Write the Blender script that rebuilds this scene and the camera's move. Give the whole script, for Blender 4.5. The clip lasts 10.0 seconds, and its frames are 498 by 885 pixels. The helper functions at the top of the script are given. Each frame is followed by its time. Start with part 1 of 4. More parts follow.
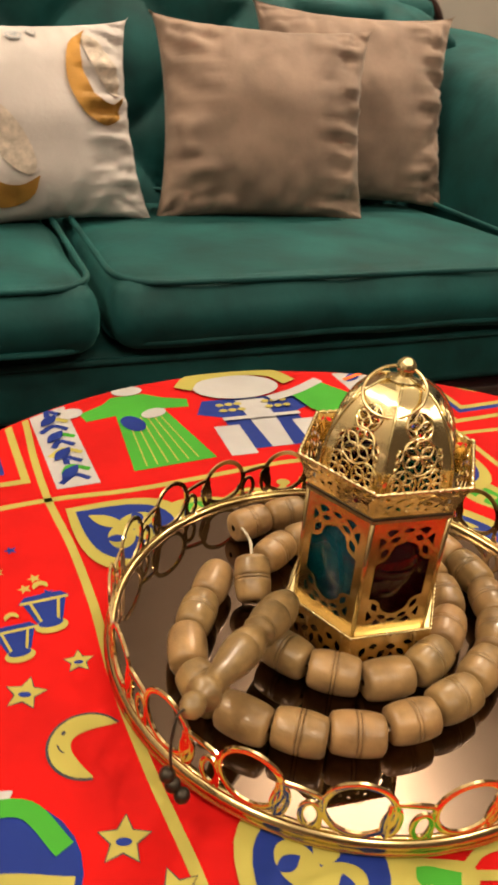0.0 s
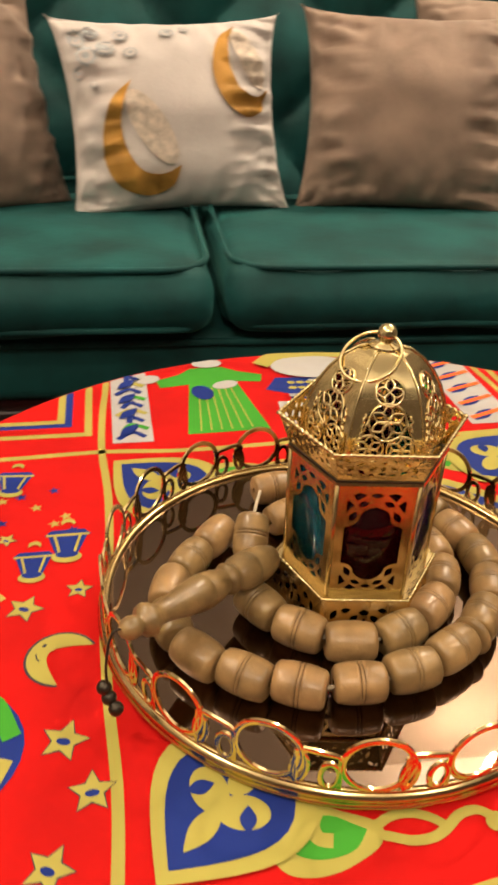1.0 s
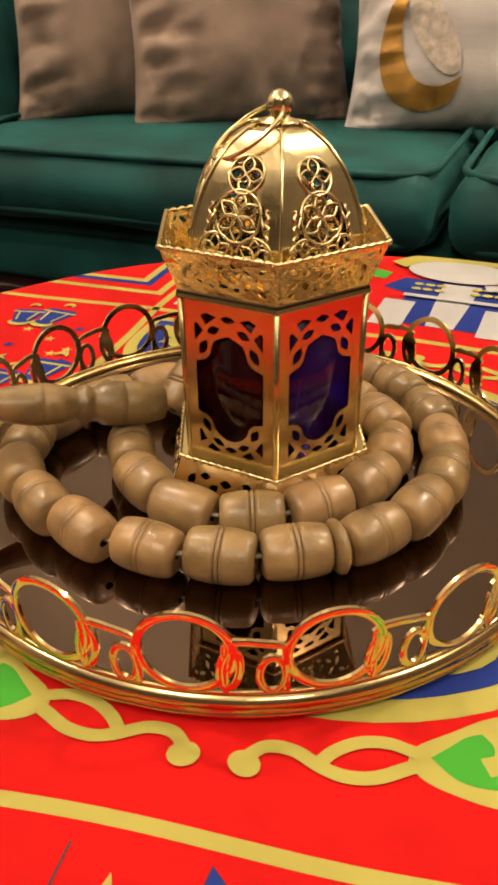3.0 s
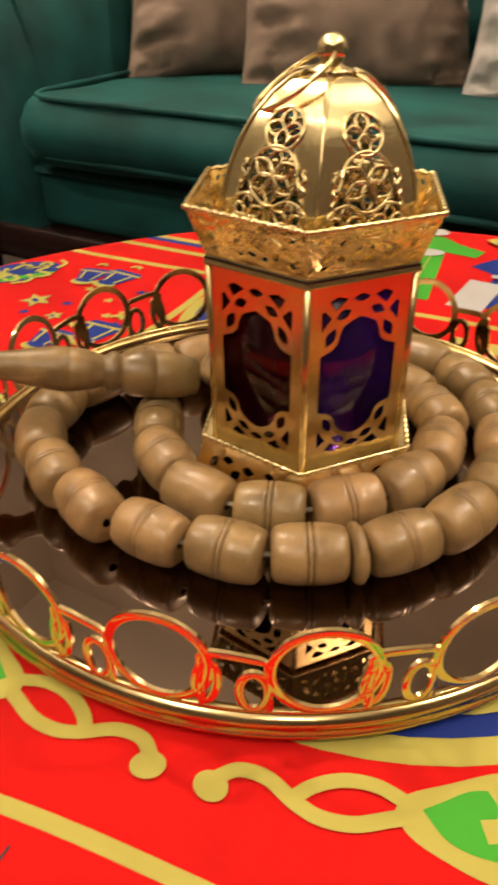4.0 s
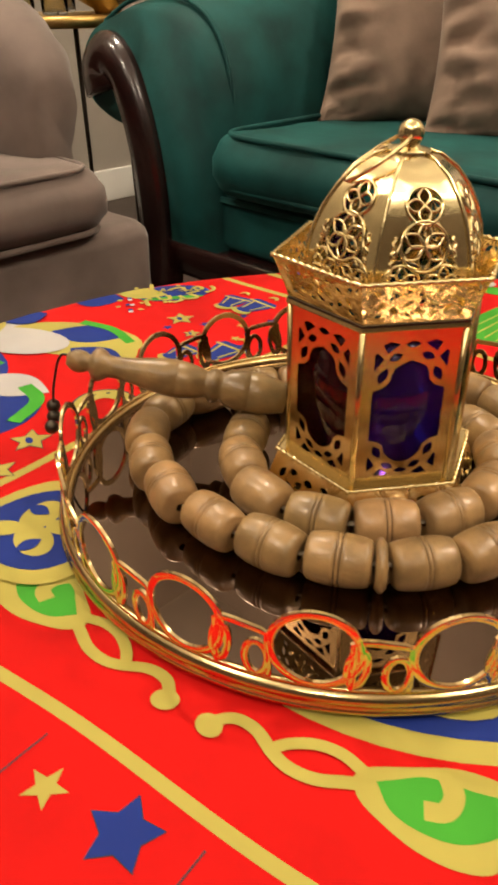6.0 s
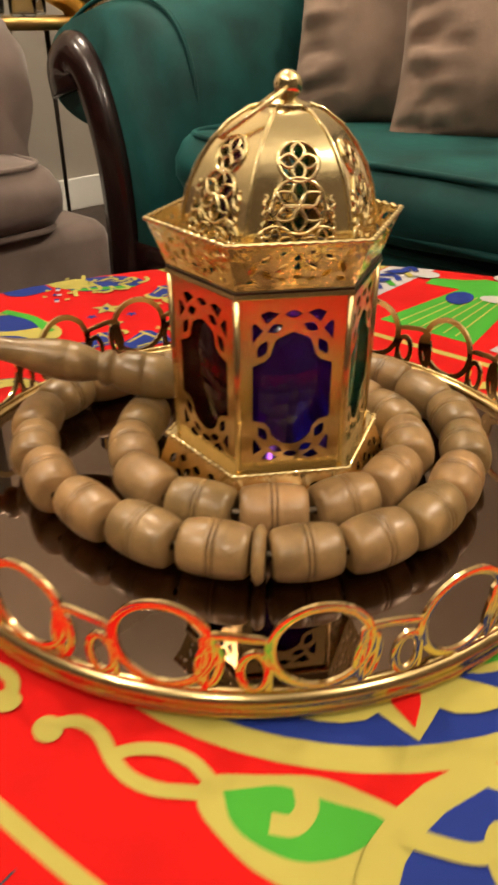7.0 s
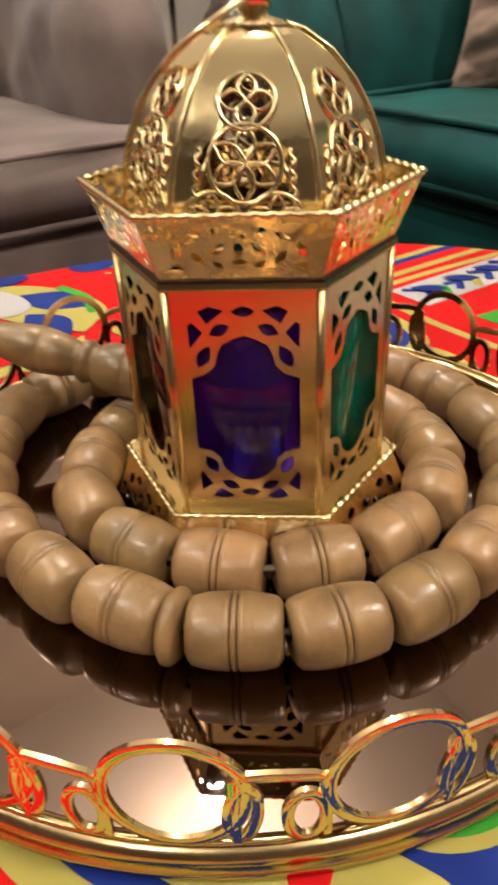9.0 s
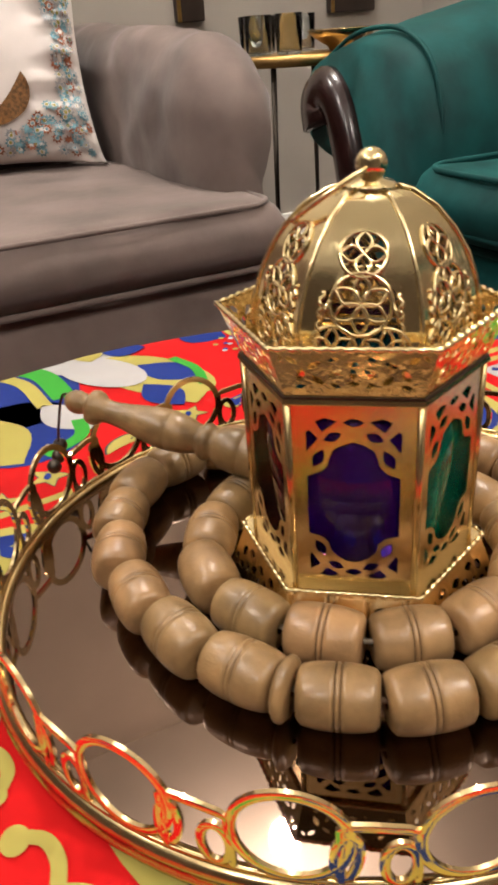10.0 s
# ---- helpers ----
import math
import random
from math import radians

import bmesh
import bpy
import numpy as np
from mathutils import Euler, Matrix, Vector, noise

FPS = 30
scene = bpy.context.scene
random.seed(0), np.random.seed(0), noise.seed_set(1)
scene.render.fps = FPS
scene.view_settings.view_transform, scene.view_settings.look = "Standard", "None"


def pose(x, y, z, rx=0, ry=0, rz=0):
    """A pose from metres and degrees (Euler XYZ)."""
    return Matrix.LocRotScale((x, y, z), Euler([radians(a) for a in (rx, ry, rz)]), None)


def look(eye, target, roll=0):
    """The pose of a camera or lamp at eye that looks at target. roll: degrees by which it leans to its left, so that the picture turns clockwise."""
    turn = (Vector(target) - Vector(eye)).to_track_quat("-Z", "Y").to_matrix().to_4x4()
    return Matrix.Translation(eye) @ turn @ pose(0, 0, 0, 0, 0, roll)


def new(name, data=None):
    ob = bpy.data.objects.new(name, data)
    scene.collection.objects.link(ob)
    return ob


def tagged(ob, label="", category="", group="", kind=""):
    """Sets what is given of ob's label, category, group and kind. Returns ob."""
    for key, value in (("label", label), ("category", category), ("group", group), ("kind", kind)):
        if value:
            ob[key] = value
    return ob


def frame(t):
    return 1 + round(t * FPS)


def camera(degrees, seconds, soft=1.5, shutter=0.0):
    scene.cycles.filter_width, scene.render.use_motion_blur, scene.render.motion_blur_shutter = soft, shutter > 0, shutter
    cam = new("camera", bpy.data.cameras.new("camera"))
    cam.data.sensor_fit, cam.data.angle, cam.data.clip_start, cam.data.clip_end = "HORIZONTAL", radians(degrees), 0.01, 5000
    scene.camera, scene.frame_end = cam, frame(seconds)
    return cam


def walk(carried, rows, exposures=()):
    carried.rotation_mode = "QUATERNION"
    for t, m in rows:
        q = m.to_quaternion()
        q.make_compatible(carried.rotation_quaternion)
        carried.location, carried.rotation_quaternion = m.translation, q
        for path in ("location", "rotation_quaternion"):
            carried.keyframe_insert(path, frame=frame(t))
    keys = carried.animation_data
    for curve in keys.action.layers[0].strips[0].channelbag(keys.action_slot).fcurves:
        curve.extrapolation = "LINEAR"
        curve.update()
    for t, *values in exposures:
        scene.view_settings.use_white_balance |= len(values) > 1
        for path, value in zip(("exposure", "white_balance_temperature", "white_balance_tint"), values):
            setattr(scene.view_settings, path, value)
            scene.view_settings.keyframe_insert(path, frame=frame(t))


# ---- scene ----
cam = camera(36.0, 10.0, 3.1, 0.5)
PATH = [
    (0, (0.225, 0.222, 0.806), (0.215, 1.97, -0.165), 5.0),
    (0.5, (0.278, 0.217, 0.798), (0.081, 1.942, -0.194), 3.8),
    (1, (0.344, 0.21, 0.8), (-0.119, 1.882, -0.196), 2.3),
    (1.5, (0.404, 0.277, 0.766), (-0.344, 1.813, -0.274), 0.3),
    (2, (0.455, 0.333, 0.719), (-0.562, 1.681, -0.353), -1.0),
    (2.5, (0.521, 0.357, 0.694), (-0.68, 1.566, -0.352), -1.8),
    (2.7, (0.544, 0.364, 0.689), (-0.666, 1.57, -0.35), -1.3),
    (3.8, (0.552, 0.407, 0.679), (-0.776, 1.437, -0.405), -0.2),
    (4, (0.548, 0.417, 0.674), (-0.815, 1.382, -0.426), -0.5),
    (4.5, (0.557, 0.416, 0.677), (-0.932, 1.162, -0.429), -1.8),
    (5, (0.59, 0.418, 0.699), (-1.003, 1.025, -0.348), -1.9),
    (5.2, (0.597, 0.421, 0.704), (-1.015, 1.011, -0.322), -1.5),
    (6.3, (0.625, 0.443, 0.689), (-0.973, 1.058, -0.345), -0.1),
    (6.5, (0.632, 0.452, 0.683), (-0.971, 1.07, -0.341), -0.4),
    (7, (0.617, 0.488, 0.67), (-0.992, 1.119, -0.336), -0.1),
    (7.5, (0.575, 0.545, 0.653), (-1.063, 1.105, -0.349), -1.4),
    (8, (0.569, 0.565, 0.647), (-1.074, 1.066, -0.377), -1.7),
    (8.5, (0.559, 0.583, 0.638), (-1.1, 0.947, -0.419), -3.0),
    (9, (0.564, 0.588, 0.645), (-1.13, 0.791, -0.398), -2.8),
    (9.5, (0.583, 0.591, 0.666), (-1.165, 0.616, -0.305), -4.0),
    (10, (0.59, 0.576, 0.683), (-1.174, 0.578, -0.26), -4.2),
]
walk(cam, [(t, look(eye, target, roll)) for t, eye, target, roll in PATH], [(0, 0.09, 6500, 10), (7, 0.09, 6400, 10), (8, 0.12, 6050, 11), (9, 0.19, 5700, 12), (10, 0.19, 5500, 12)])

# ---- light ----
world = bpy.data.worlds.new("world")
scene.world = world
world.use_nodes = True
world.node_tree.nodes["Background"].inputs[0].default_value = (0.9, 0.8, 0.65, 1)
world.node_tree.nodes["Background"].inputs[1].default_value = 0.002

T = 0.45            # table top
SPOTS = [(0.80, 2.40), (-1.1, 0.60), (1.9, 1.3), (0.7, -0.9), (2.1, -0.6), (-0.9, -0.9)]
CEIL = 3.0


# ---- materials ----
def srgb(h):
    c = [int(h[i:i + 2], 16) / 255 for i in (0, 2, 4)]
    return tuple(x / 12.92 if x < 0.04045 else ((x + 0.055) / 1.055) ** 2.4 for x in c) + (1,)


def mat(name, col, rough=0.5, metal=0.0, var=0.12, scale=30.0, bump=0.1, bscale=300.0, sheen=0.0, col2=None, detail=4.0, coat=0.0, dist=0.002, spec=0.5):
    m = bpy.data.materials.new(name)
    m.use_nodes = True
    nt = m.node_tree
    n, l = nt.nodes, nt.links
    b = n["Principled BSDF"]
    tc = n.new("ShaderNodeTexCoord")
    no = n.new("ShaderNodeTexNoise")
    no.inputs["Scale"].default_value = scale
    no.inputs["Detail"].default_value = detail
    l.new(tc.outputs["Object"], no.inputs["Vector"])
    ramp = n.new("ShaderNodeMix")
    ramp.data_type = "RGBA"
    c1 = tuple(x * (1 - var) for x in col[:3]) + (1,)
    c2 = col2 or tuple(min(1, x * (1 + var)) for x in col[:3]) + (1,)
    ramp.inputs[6].default_value, ramp.inputs[7].default_value = c1, c2
    mr = n.new("ShaderNodeMapRange")
    mr.inputs[1].default_value, mr.inputs[2].default_value = 0.3, 0.7
    l.new(no.outputs["Fac"], mr.inputs[0])
    l.new(mr.outputs[0], ramp.inputs[0])
    l.new(ramp.outputs[2], b.inputs["Base Color"])
    b.inputs["Roughness"].default_value = rough
    b.inputs["Metallic"].default_value = metal
    b.inputs["Specular IOR Level"].default_value = spec
    b.inputs["Sheen Weight"].default_value = sheen
    b.inputs["Sheen Roughness"].default_value = 0.4
    b.inputs["Coat Weight"].default_value = coat
    b.inputs["Coat Roughness"].default_value = 0.15
    if bump:
        nb = n.new("ShaderNodeTexNoise")
        nb.inputs["Scale"].default_value = bscale
        nb.inputs["Detail"].default_value = 3
        l.new(tc.outputs["Object"], nb.inputs["Vector"])
        bp = n.new("ShaderNodeBump")
        bp.inputs["Strength"].default_value = bump
        bp.inputs["Distance"].default_value = dist
        l.new(nb.outputs["Fac"], bp.inputs["Height"])
        l.new(bp.outputs[0], b.inputs["Normal"])
    return m


GREEN = mat("green_velvet", (0.0045, 0.053, 0.051, 1), 0.7, var=0.45, scale=9, bump=0.25, bscale=60, sheen=0.14, spec=0.25)
GREEN.node_tree.nodes["Principled BSDF"].inputs["Sheen Tint"].default_value = (0.2, 0.75, 0.65, 1)
TAUPE = mat("taupe_velvet", (0.25, 0.175, 0.132, 1), 0.8, var=0.22, scale=12, bump=0.25, bscale=70, sheen=0.15, spec=0.2)
GREY = mat("grey_taupe_velvet", (0.15, 0.115, 0.10, 1), 0.8, var=0.3, scale=8, bump=0.25, bscale=60, sheen=0.25, spec=0.2)
WHITE = mat("white_cushion_cloth", (0.53, 0.475, 0.445, 1), 0.8, var=0.06, scale=20, bump=0.2, bscale=150)
WOOD_DARK = mat("dark_mahogany", (0.016, 0.004, 0.0035, 1), 0.24, var=0.4, scale=25, bump=0.05, coat=0.5)
BEAD = mat("olive_wood", (0.265, 0.163, 0.066, 1), 0.34, var=0.38, scale=55, bump=0.3, bscale=600, coat=0.12, dist=0.0007, spec=0.45)
bn = BEAD.node_tree
oi, hs = bn.nodes.new("ShaderNodeObjectInfo"), bn.nodes.new("ShaderNodeHueSaturation")
mv = bn.nodes.new("ShaderNodeMapRange")
mv.inputs[3].default_value, mv.inputs[4].default_value = 0.8, 1.12
mh = bn.nodes.new("ShaderNodeMapRange")
mh.inputs[3].default_value, mh.inputs[4].default_value = 0.503, 0.492
bl = bn.nodes["Principled BSDF"].inputs["Base Color"].links[0].from_socket
bn.links.new(oi.outputs["Random"], mv.inputs[0])
bn.links.new(oi.outputs["Random"], mh.inputs[0])
bn.links.new(mv.outputs[0], hs.inputs["Value"])
bn.links.new(mh.outputs[0], hs.inputs["Hue"])
bn.links.new(bl, hs.inputs["Color"])
bn.links.new(hs.outputs[0], bn.nodes["Principled BSDF"].inputs["Base Color"])
BURNT = mat("burnt_groove", (0.085, 0.045, 0.018, 1), 0.6, bump=0)
GOLD = mat("polished_gold", (0.85, 0.70, 0.38, 1), 0.15, 1.0, var=0.05, bump=0.12, bscale=160, dist=0.0012)
RAILGOLD = mat("polished_rail_gold", (0.86, 0.68, 0.36, 1), 0.09, 1.0, var=0.04, bump=0.06, bscale=500, dist=0.0004)
GOLD2 = mat("satin_gold", (0.62, 0.465, 0.22, 1), 0.2, 1.0, var=0.06, bump=0.1, bscale=400, dist=0.0006)
MIRROR = mat("bronze_mirror", (0.2, 0.143, 0.11, 1), 0.02, 1.0, var=0.02, bump=0)
EMBOSSED = mat("embossed_gold", (0.92, 0.73, 0.38, 1), 0.13, 1.0, var=0.06, bump=0.35, bscale=130, dist=0.0016)
RED = mat("red_print_cloth", (0.43, 0.0032, 0.002, 1), 0.85, var=0.14, scale=14, bump=0.2, bscale=22, dist=0.004, spec=0.15)
YEL = mat("mustard_print", (0.33, 0.285, 0.062, 1), 0.7, var=0.08, scale=14, bump=0.2, bscale=22, dist=0.004, spec=0.15)
BLUE = mat("blue_print", (0.008, 0.022, 0.16, 1), 0.7, var=0.1, scale=14, bump=0.2, bscale=22, dist=0.004, spec=0.15)
LEAF = mat("green_print", (0.04, 0.25, 0.02, 1), 0.7, var=0.1, scale=14, bump=0.2, bscale=22, dist=0.004, spec=0.15)
PALE = mat("pale_print", (0.36, 0.345, 0.335, 1), 0.7, var=0.08, scale=14, bump=0.2, bscale=22, dist=0.004, spec=0.15)
INK = mat("black_print", (0.012, 0.012, 0.02, 1), 0.7, bump=0)
ORANGE = mat("orange_print", (0.75, 0.12, 0.02, 1), 0.7, bump=0.2, bscale=22, dist=0.004, spec=0.15)
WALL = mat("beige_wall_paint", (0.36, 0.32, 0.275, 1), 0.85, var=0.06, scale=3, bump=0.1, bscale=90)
# for the walls out of view: darkened only to cut bounced light
WALL_UNSEEN = mat("brown_wall_paint", (0.13, 0.105, 0.085, 1), 0.85, var=0.1, scale=3, bump=0.1, bscale=90)
CEILING = mat("white_ceiling_paint", (0.82, 0.8, 0.75, 1), 0.9, var=0.03, scale=3, bump=0.05)
FLOOR = mat("brown_floor_carpet", (0.055, 0.04, 0.032, 1), 0.8, var=0.25, scale=10, bump=0.4, bscale=200)
BLACKMETAL = mat("dark_bronze_metal", (0.05, 0.04, 0.03, 1), 0.4, 0.8, bump=0)


def glass(name, col, rough=0.05, clear=1.0):
    m = bpy.data.materials.new(name)
    m.use_nodes = True
    b = m.node_tree.nodes["Principled BSDF"]
    b.inputs["Base Color"].default_value = col
    b.inputs["Roughness"].default_value = rough
    b.inputs["Transmission Weight"].default_value = clear
    b.inputs["IOR"].default_value = 1.45 if clear < 1 else 1.2
    return m


CLEAR = glass("clear_glass", (0.92, 0.95, 0.95, 1))
PANE_RED = glass("red_acrylic", (0.16, 0.003, 0.02, 1), 0.05, 0.95)
PANE_BLUE = glass("violet_acrylic", (0.11, 0.012, 0.42, 1), 0.08, 0.92)
PANE_GREEN = glass("green_acrylic", (0.01, 0.5, 0.3, 1), 0.06, 0.92)
PANE_TEAL = glass("teal_acrylic", (0.01, 0.35, 0.5, 1), 0.06, 0.92)


# ---- mesh tools ----
def empty(name, m, label="", category="", group="", kind=""):
    ob = new(name)
    ob.empty_display_size = 0.05
    ob.matrix_basis = m
    return tagged(ob, label, category, group, kind)


def part(name, bm, material, parent=None, label="", smooth=True):
    me = bpy.data.meshes.new(name)
    bm.to_mesh(me)
    bm.free()
    me.materials.append(material)
    if smooth:
        for p in me.polygons:
            p.use_smooth = True
    ob = new(name, me)
    ob.parent = parent
    if label:
        ob["label"] = label
    return ob


def again(name, ob, m, parent=None):
    o = new(name, ob.data)
    o.parent = parent
    o.matrix_basis = m
    return o


def sharp(ob, deg=35):
    ob.data.set_sharp_from_angle(angle=radians(deg))
    return ob


def box(x0, x1, y0, y1, z0, z1, bev=0.0, seg=2, bm=None):
    bm = bm or bmesh.new()
    r = bmesh.ops.create_cube(bm, size=1)
    bmesh.ops.scale(bm, vec=(x1 - x0, y1 - y0, z1 - z0), verts=r["verts"])
    bmesh.ops.translate(bm, vec=((x0 + x1) / 2, (y0 + y1) / 2, (z0 + z1) / 2), verts=r["verts"])
    if bev:
        es = list({e for v in r["verts"] for e in v.link_edges})
        bmesh.ops.bevel(bm, geom=es, offset=bev, segments=seg, affect="EDGES", profile=0.5)
    return bm


def lathe(profile, seg=32, bm=None, m=None):
    """Turn a profile of (radius, height) about z."""
    bm = bm or bmesh.new()
    m = m or Matrix()
    rows = []
    for r, z in profile:
        if r < 1e-6:
            rows.append([bm.verts.new(m @ Vector((0, 0, z)))])
        else:
            rows.append([bm.verts.new(m @ Vector((r * math.cos(2 * math.pi * k / seg), r * math.sin(2 * math.pi * k / seg), z))) for k in range(seg)])
    for a, b in zip(rows, rows[1:]):
        for k in range(seg):
            vs = [a[k % len(a)], a[(k + 1) % len(a)], b[(k + 1) % len(b)], b[k % len(b)]]
            vs = list(dict.fromkeys(vs))
            if len(vs) > 2:
                bm.faces.new(vs)
    return bm


def tube(points, r, seg=8, closed=False, bm=None):
    """A round bar along points; r may be a function of 0..1."""
    bm = bm or bmesh.new()
    pts = [Vector(p) for p in points]
    n = len(pts)
    rows = []
    up = Vector((0, 0, 1))
    for i, p in enumerate(pts):
        a = pts[(i - 1) % n] if closed or i else p
        b = pts[(i + 1) % n] if closed or i < n - 1 else p
        d = (b - a).normalized()
        s = d.cross(up)
        s = s.normalized() if s.length > 1e-4 else Vector((1, 0, 0))
        w = s.cross(d)
        rr = r(i / max(1, n - 1)) if callable(r) else r
        rows.append([bm.verts.new(p + rr * (math.cos(2 * math.pi * k / seg) * s + math.sin(2 * math.pi * k / seg) * w)) for k in range(seg)])
    for i in range(n if closed else n - 1):
        a, b = rows[i], rows[(i + 1) % n]
        for k in range(seg):
            bm.faces.new((a[k], a[(k + 1) % seg], b[(k + 1) % seg], b[k]))
    if not closed:
        bm.faces.new(rows[0][::-1])
        bm.faces.new(rows[-1])
    return bm


def smoothline(pts, n=8):
    """A Catmull-Rom line through pts."""
    p = [Vector(q) for q in pts]
    p = [2 * p[0] - p[1]] + p + [2 * p[-1] - p[-2]]
    out = []
    for i in range(1, len(p) - 2):
        for k in range(n):
            t = k / n
            out.append(0.5 * (2 * p[i] + (p[i + 1] - p[i - 1]) * t + (2 * p[i - 1] - 5 * p[i] + 4 * p[i + 1] - p[i + 2]) * t * t + (3 * p[i] - p[i - 1] - 3 * p[i + 1] + p[i + 2]) * t ** 3))
    return out + [p[-2]]


# ---- the room ----
ROOM = pose(0, 1.265, 0, 0, 0, 24)
for nm, z0, m, text in (("floor", -0.1, FLOOR, "plain dark brown carpeted floor"), ("ceiling", CEIL, CEILING, "plain white painted ceiling")):
    f = part(nm, box(-2.35, 3.2, -4.35, 1.15, z0, z0 + 0.1), m, smooth=False)
    f.matrix_basis = ROOM
    tagged(f, text, nm, kind="structure")
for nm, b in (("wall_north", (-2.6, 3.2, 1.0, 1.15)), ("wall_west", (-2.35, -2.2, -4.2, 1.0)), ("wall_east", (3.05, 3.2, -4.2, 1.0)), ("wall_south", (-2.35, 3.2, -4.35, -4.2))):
    # east and south are never seen; their dark colour deepens the room's shade
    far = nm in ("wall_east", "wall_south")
    w = part(nm, box(b[0], b[1], b[2], b[3], 0, CEIL), WALL_UNSEEN if far else WALL, smooth=False)
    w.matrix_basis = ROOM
    tagged(w, "plain unseen wall, darkened to cut bounced light" if far else "plain beige painted wall", "wall", kind="structure")
for nm, b in (("baseboard", (-2.2, -2.186, -4.2, 1.0)), ("baseboard", (-2.186, 3.05, 0.986, 1.0))):
    w = part(nm, box(b[0], b[1], b[2], b[3], 0, 0.11, 0.004), CEILING, smooth=False)
    w.matrix_basis = ROOM
    tagged(w, "white painted baseboard along the beige wall", "baseboard", kind="structure")


def lamp_glow(strength):
    m = bpy.data.materials.new("lamp_glow")
    m.use_nodes = True
    m.node_tree.nodes["Principled BSDF"].inputs["Emission Color"].default_value = (1, 0.84, 0.64, 1)
    m.node_tree.nodes["Principled BSDF"].inputs["Emission Strength"].default_value = strength
    return m


GLOW_STRONG, GLOW_WEAK = lamp_glow(640), lamp_glow(170)
for k, (x, y) in enumerate(SPOTS):
    sp = empty("ceiling_lamp", pose(x, y, CEIL), "small round globe lamp under the white ceiling", "ceiling lamp", "ceiling lamps")
    part("canopy", lathe([(0, 0.0), (0.05, 0.0), (0.048, -0.012), (0.012, -0.02), (0.012, -0.25), (0, -0.25)]), CEILING, sp)
    part("globe", lathe([(0.05 * math.sin(a), -0.295 - 0.05 * math.cos(a)) for a in [math.pi * k / 12 for k in range(13)]], 20), GLOW_STRONG if k < 2 else GLOW_WEAK, sp)
    li = bpy.data.lights.new("down_light", "AREA")
    li.shape, li.size, li.energy, li.color, li.spread = "DISK", 0.08, (18, 7, 14, 15, 14, 14)[k], (1, 0.84, 0.64), radians(130)
    new("down_light", li).matrix_basis = pose(x, y, CEIL - 0.35)

# ---- table and cloth ----
TABLE = (0.348, 0.636)
table = empty("round_table", pose(*TABLE, 0), "round coffee table hidden under a printed cloth", "table")
part("tabletop", lathe([(0, T - 0.03), (0.418, T - 0.03), (0.421, T - 0.026), (0.421, T - 0.006), (0.418, T - 0.003), (0, T - 0.003)], 96), WOOD_DARK, table)
part("pedestal", lathe([(0, 0), (0.2, 0), (0.2, 0.02), (0.05, 0.05), (0.035, 0.2), (0.05, T - 0.03)], 32), WOOD_DARK, table)
cloth = empty("tablecloth", pose(*TABLE, 0), "red cotton tablecloth printed with stars, moons and lanterns", "tablecloth")


def drape():
    bm = bmesh.new()
    prof = [(0, T)] + [(0.06 * k, T) for k in range(1, 7)] + [(0.405, T), (0.417, T - 0.001), (0.423, T - 0.005), (0.4255, T - 0.013), (0.427, T - 0.04), (0.43, T - 0.1), (0.436, T - 0.2)]
    lathe(prof, 120, bm)
    for v in bm.verts:
        if v.co.z < T - 0.02:
            a = math.atan2(v.co.y, v.co.x)
            f = (T - v.co.z) / 0.2
            k = 1 + f * 0.03 * (math.sin(17 * a) + 0.6 * math.sin(11 * a + 1)) + 0.012 * f
            v.co.x *= k
            v.co.y *= k
    return bm


part("cloth", drape(), RED, cloth)


# ---- print on the cloth: a square medallion, turned 30 degrees ----
PRINT = Matrix.Translation((-0.006, 0.009, 0)) @ pose(0, 0, 0, 0, 0, 26.5) @ Matrix.Diagonal((1.155, 1.155, 1, 1))
RIM = 0.413


def clip(poly):
    """Keep what lies on the round table top."""
    for k in range(72):
        a = 2 * math.pi * k / 72
        nx, ny = math.cos(a), math.sin(a)
        out = []
        for i in range(len(poly)):
            p, q = poly[i - 1], poly[i]
            dp, dq = p[0] * nx + p[1] * ny - RIM, q[0] * nx + q[1] * ny - RIM
            if (dp <= 0) != (dq <= 0):
                f = dp / (dp - dq)
                out.append((p[0] + f * (q[0] - p[0]), p[1] + f * (q[1] - p[1])))
            if dq <= 0:
                out.append(q)
        poly = out
        if len(poly) < 3:
            return []
    return poly


def motif(name, shapes, x=0.0, y=0.0, turn=0.0, size=1.0, level=1, flip=1):
    """Flat coloured shapes, in the print's own axes and units of about a millimetre."""
    m = PRINT @ pose(x / 1000, y / 1000, 0, 0, 0, turn) @ Matrix.Diagonal((flip * size / 1000, size / 1000, 1, 1))
    first = None
    for i, (poly, material) in enumerate(shapes):
        pts = clip([tuple((m @ Vector((p[0], p[1], 0)))[:2]) for p in poly])
        if len(pts) < 3:
            continue
        bm = bmesh.new()
        vs = [bm.verts.new((p[0], p[1], T + 0.0002 * level + 0.00012 * i)) for p in pts]
        es = [bm.edges.new((vs[k - 1], vs[k])) for k in range(len(vs))]
        bmesh.ops.triangle_fill(bm, use_beauty=True, use_dissolve=False, edges=es, normal=(0, 0, 1))
        for f in bm.faces:
            f.normal_update()
            if f.normal.z < 0:
                f.normal_flip()
        ob = part("print_detail" if first else name, bm, material, first or cloth, smooth=False)
        first = first or ob
    return first


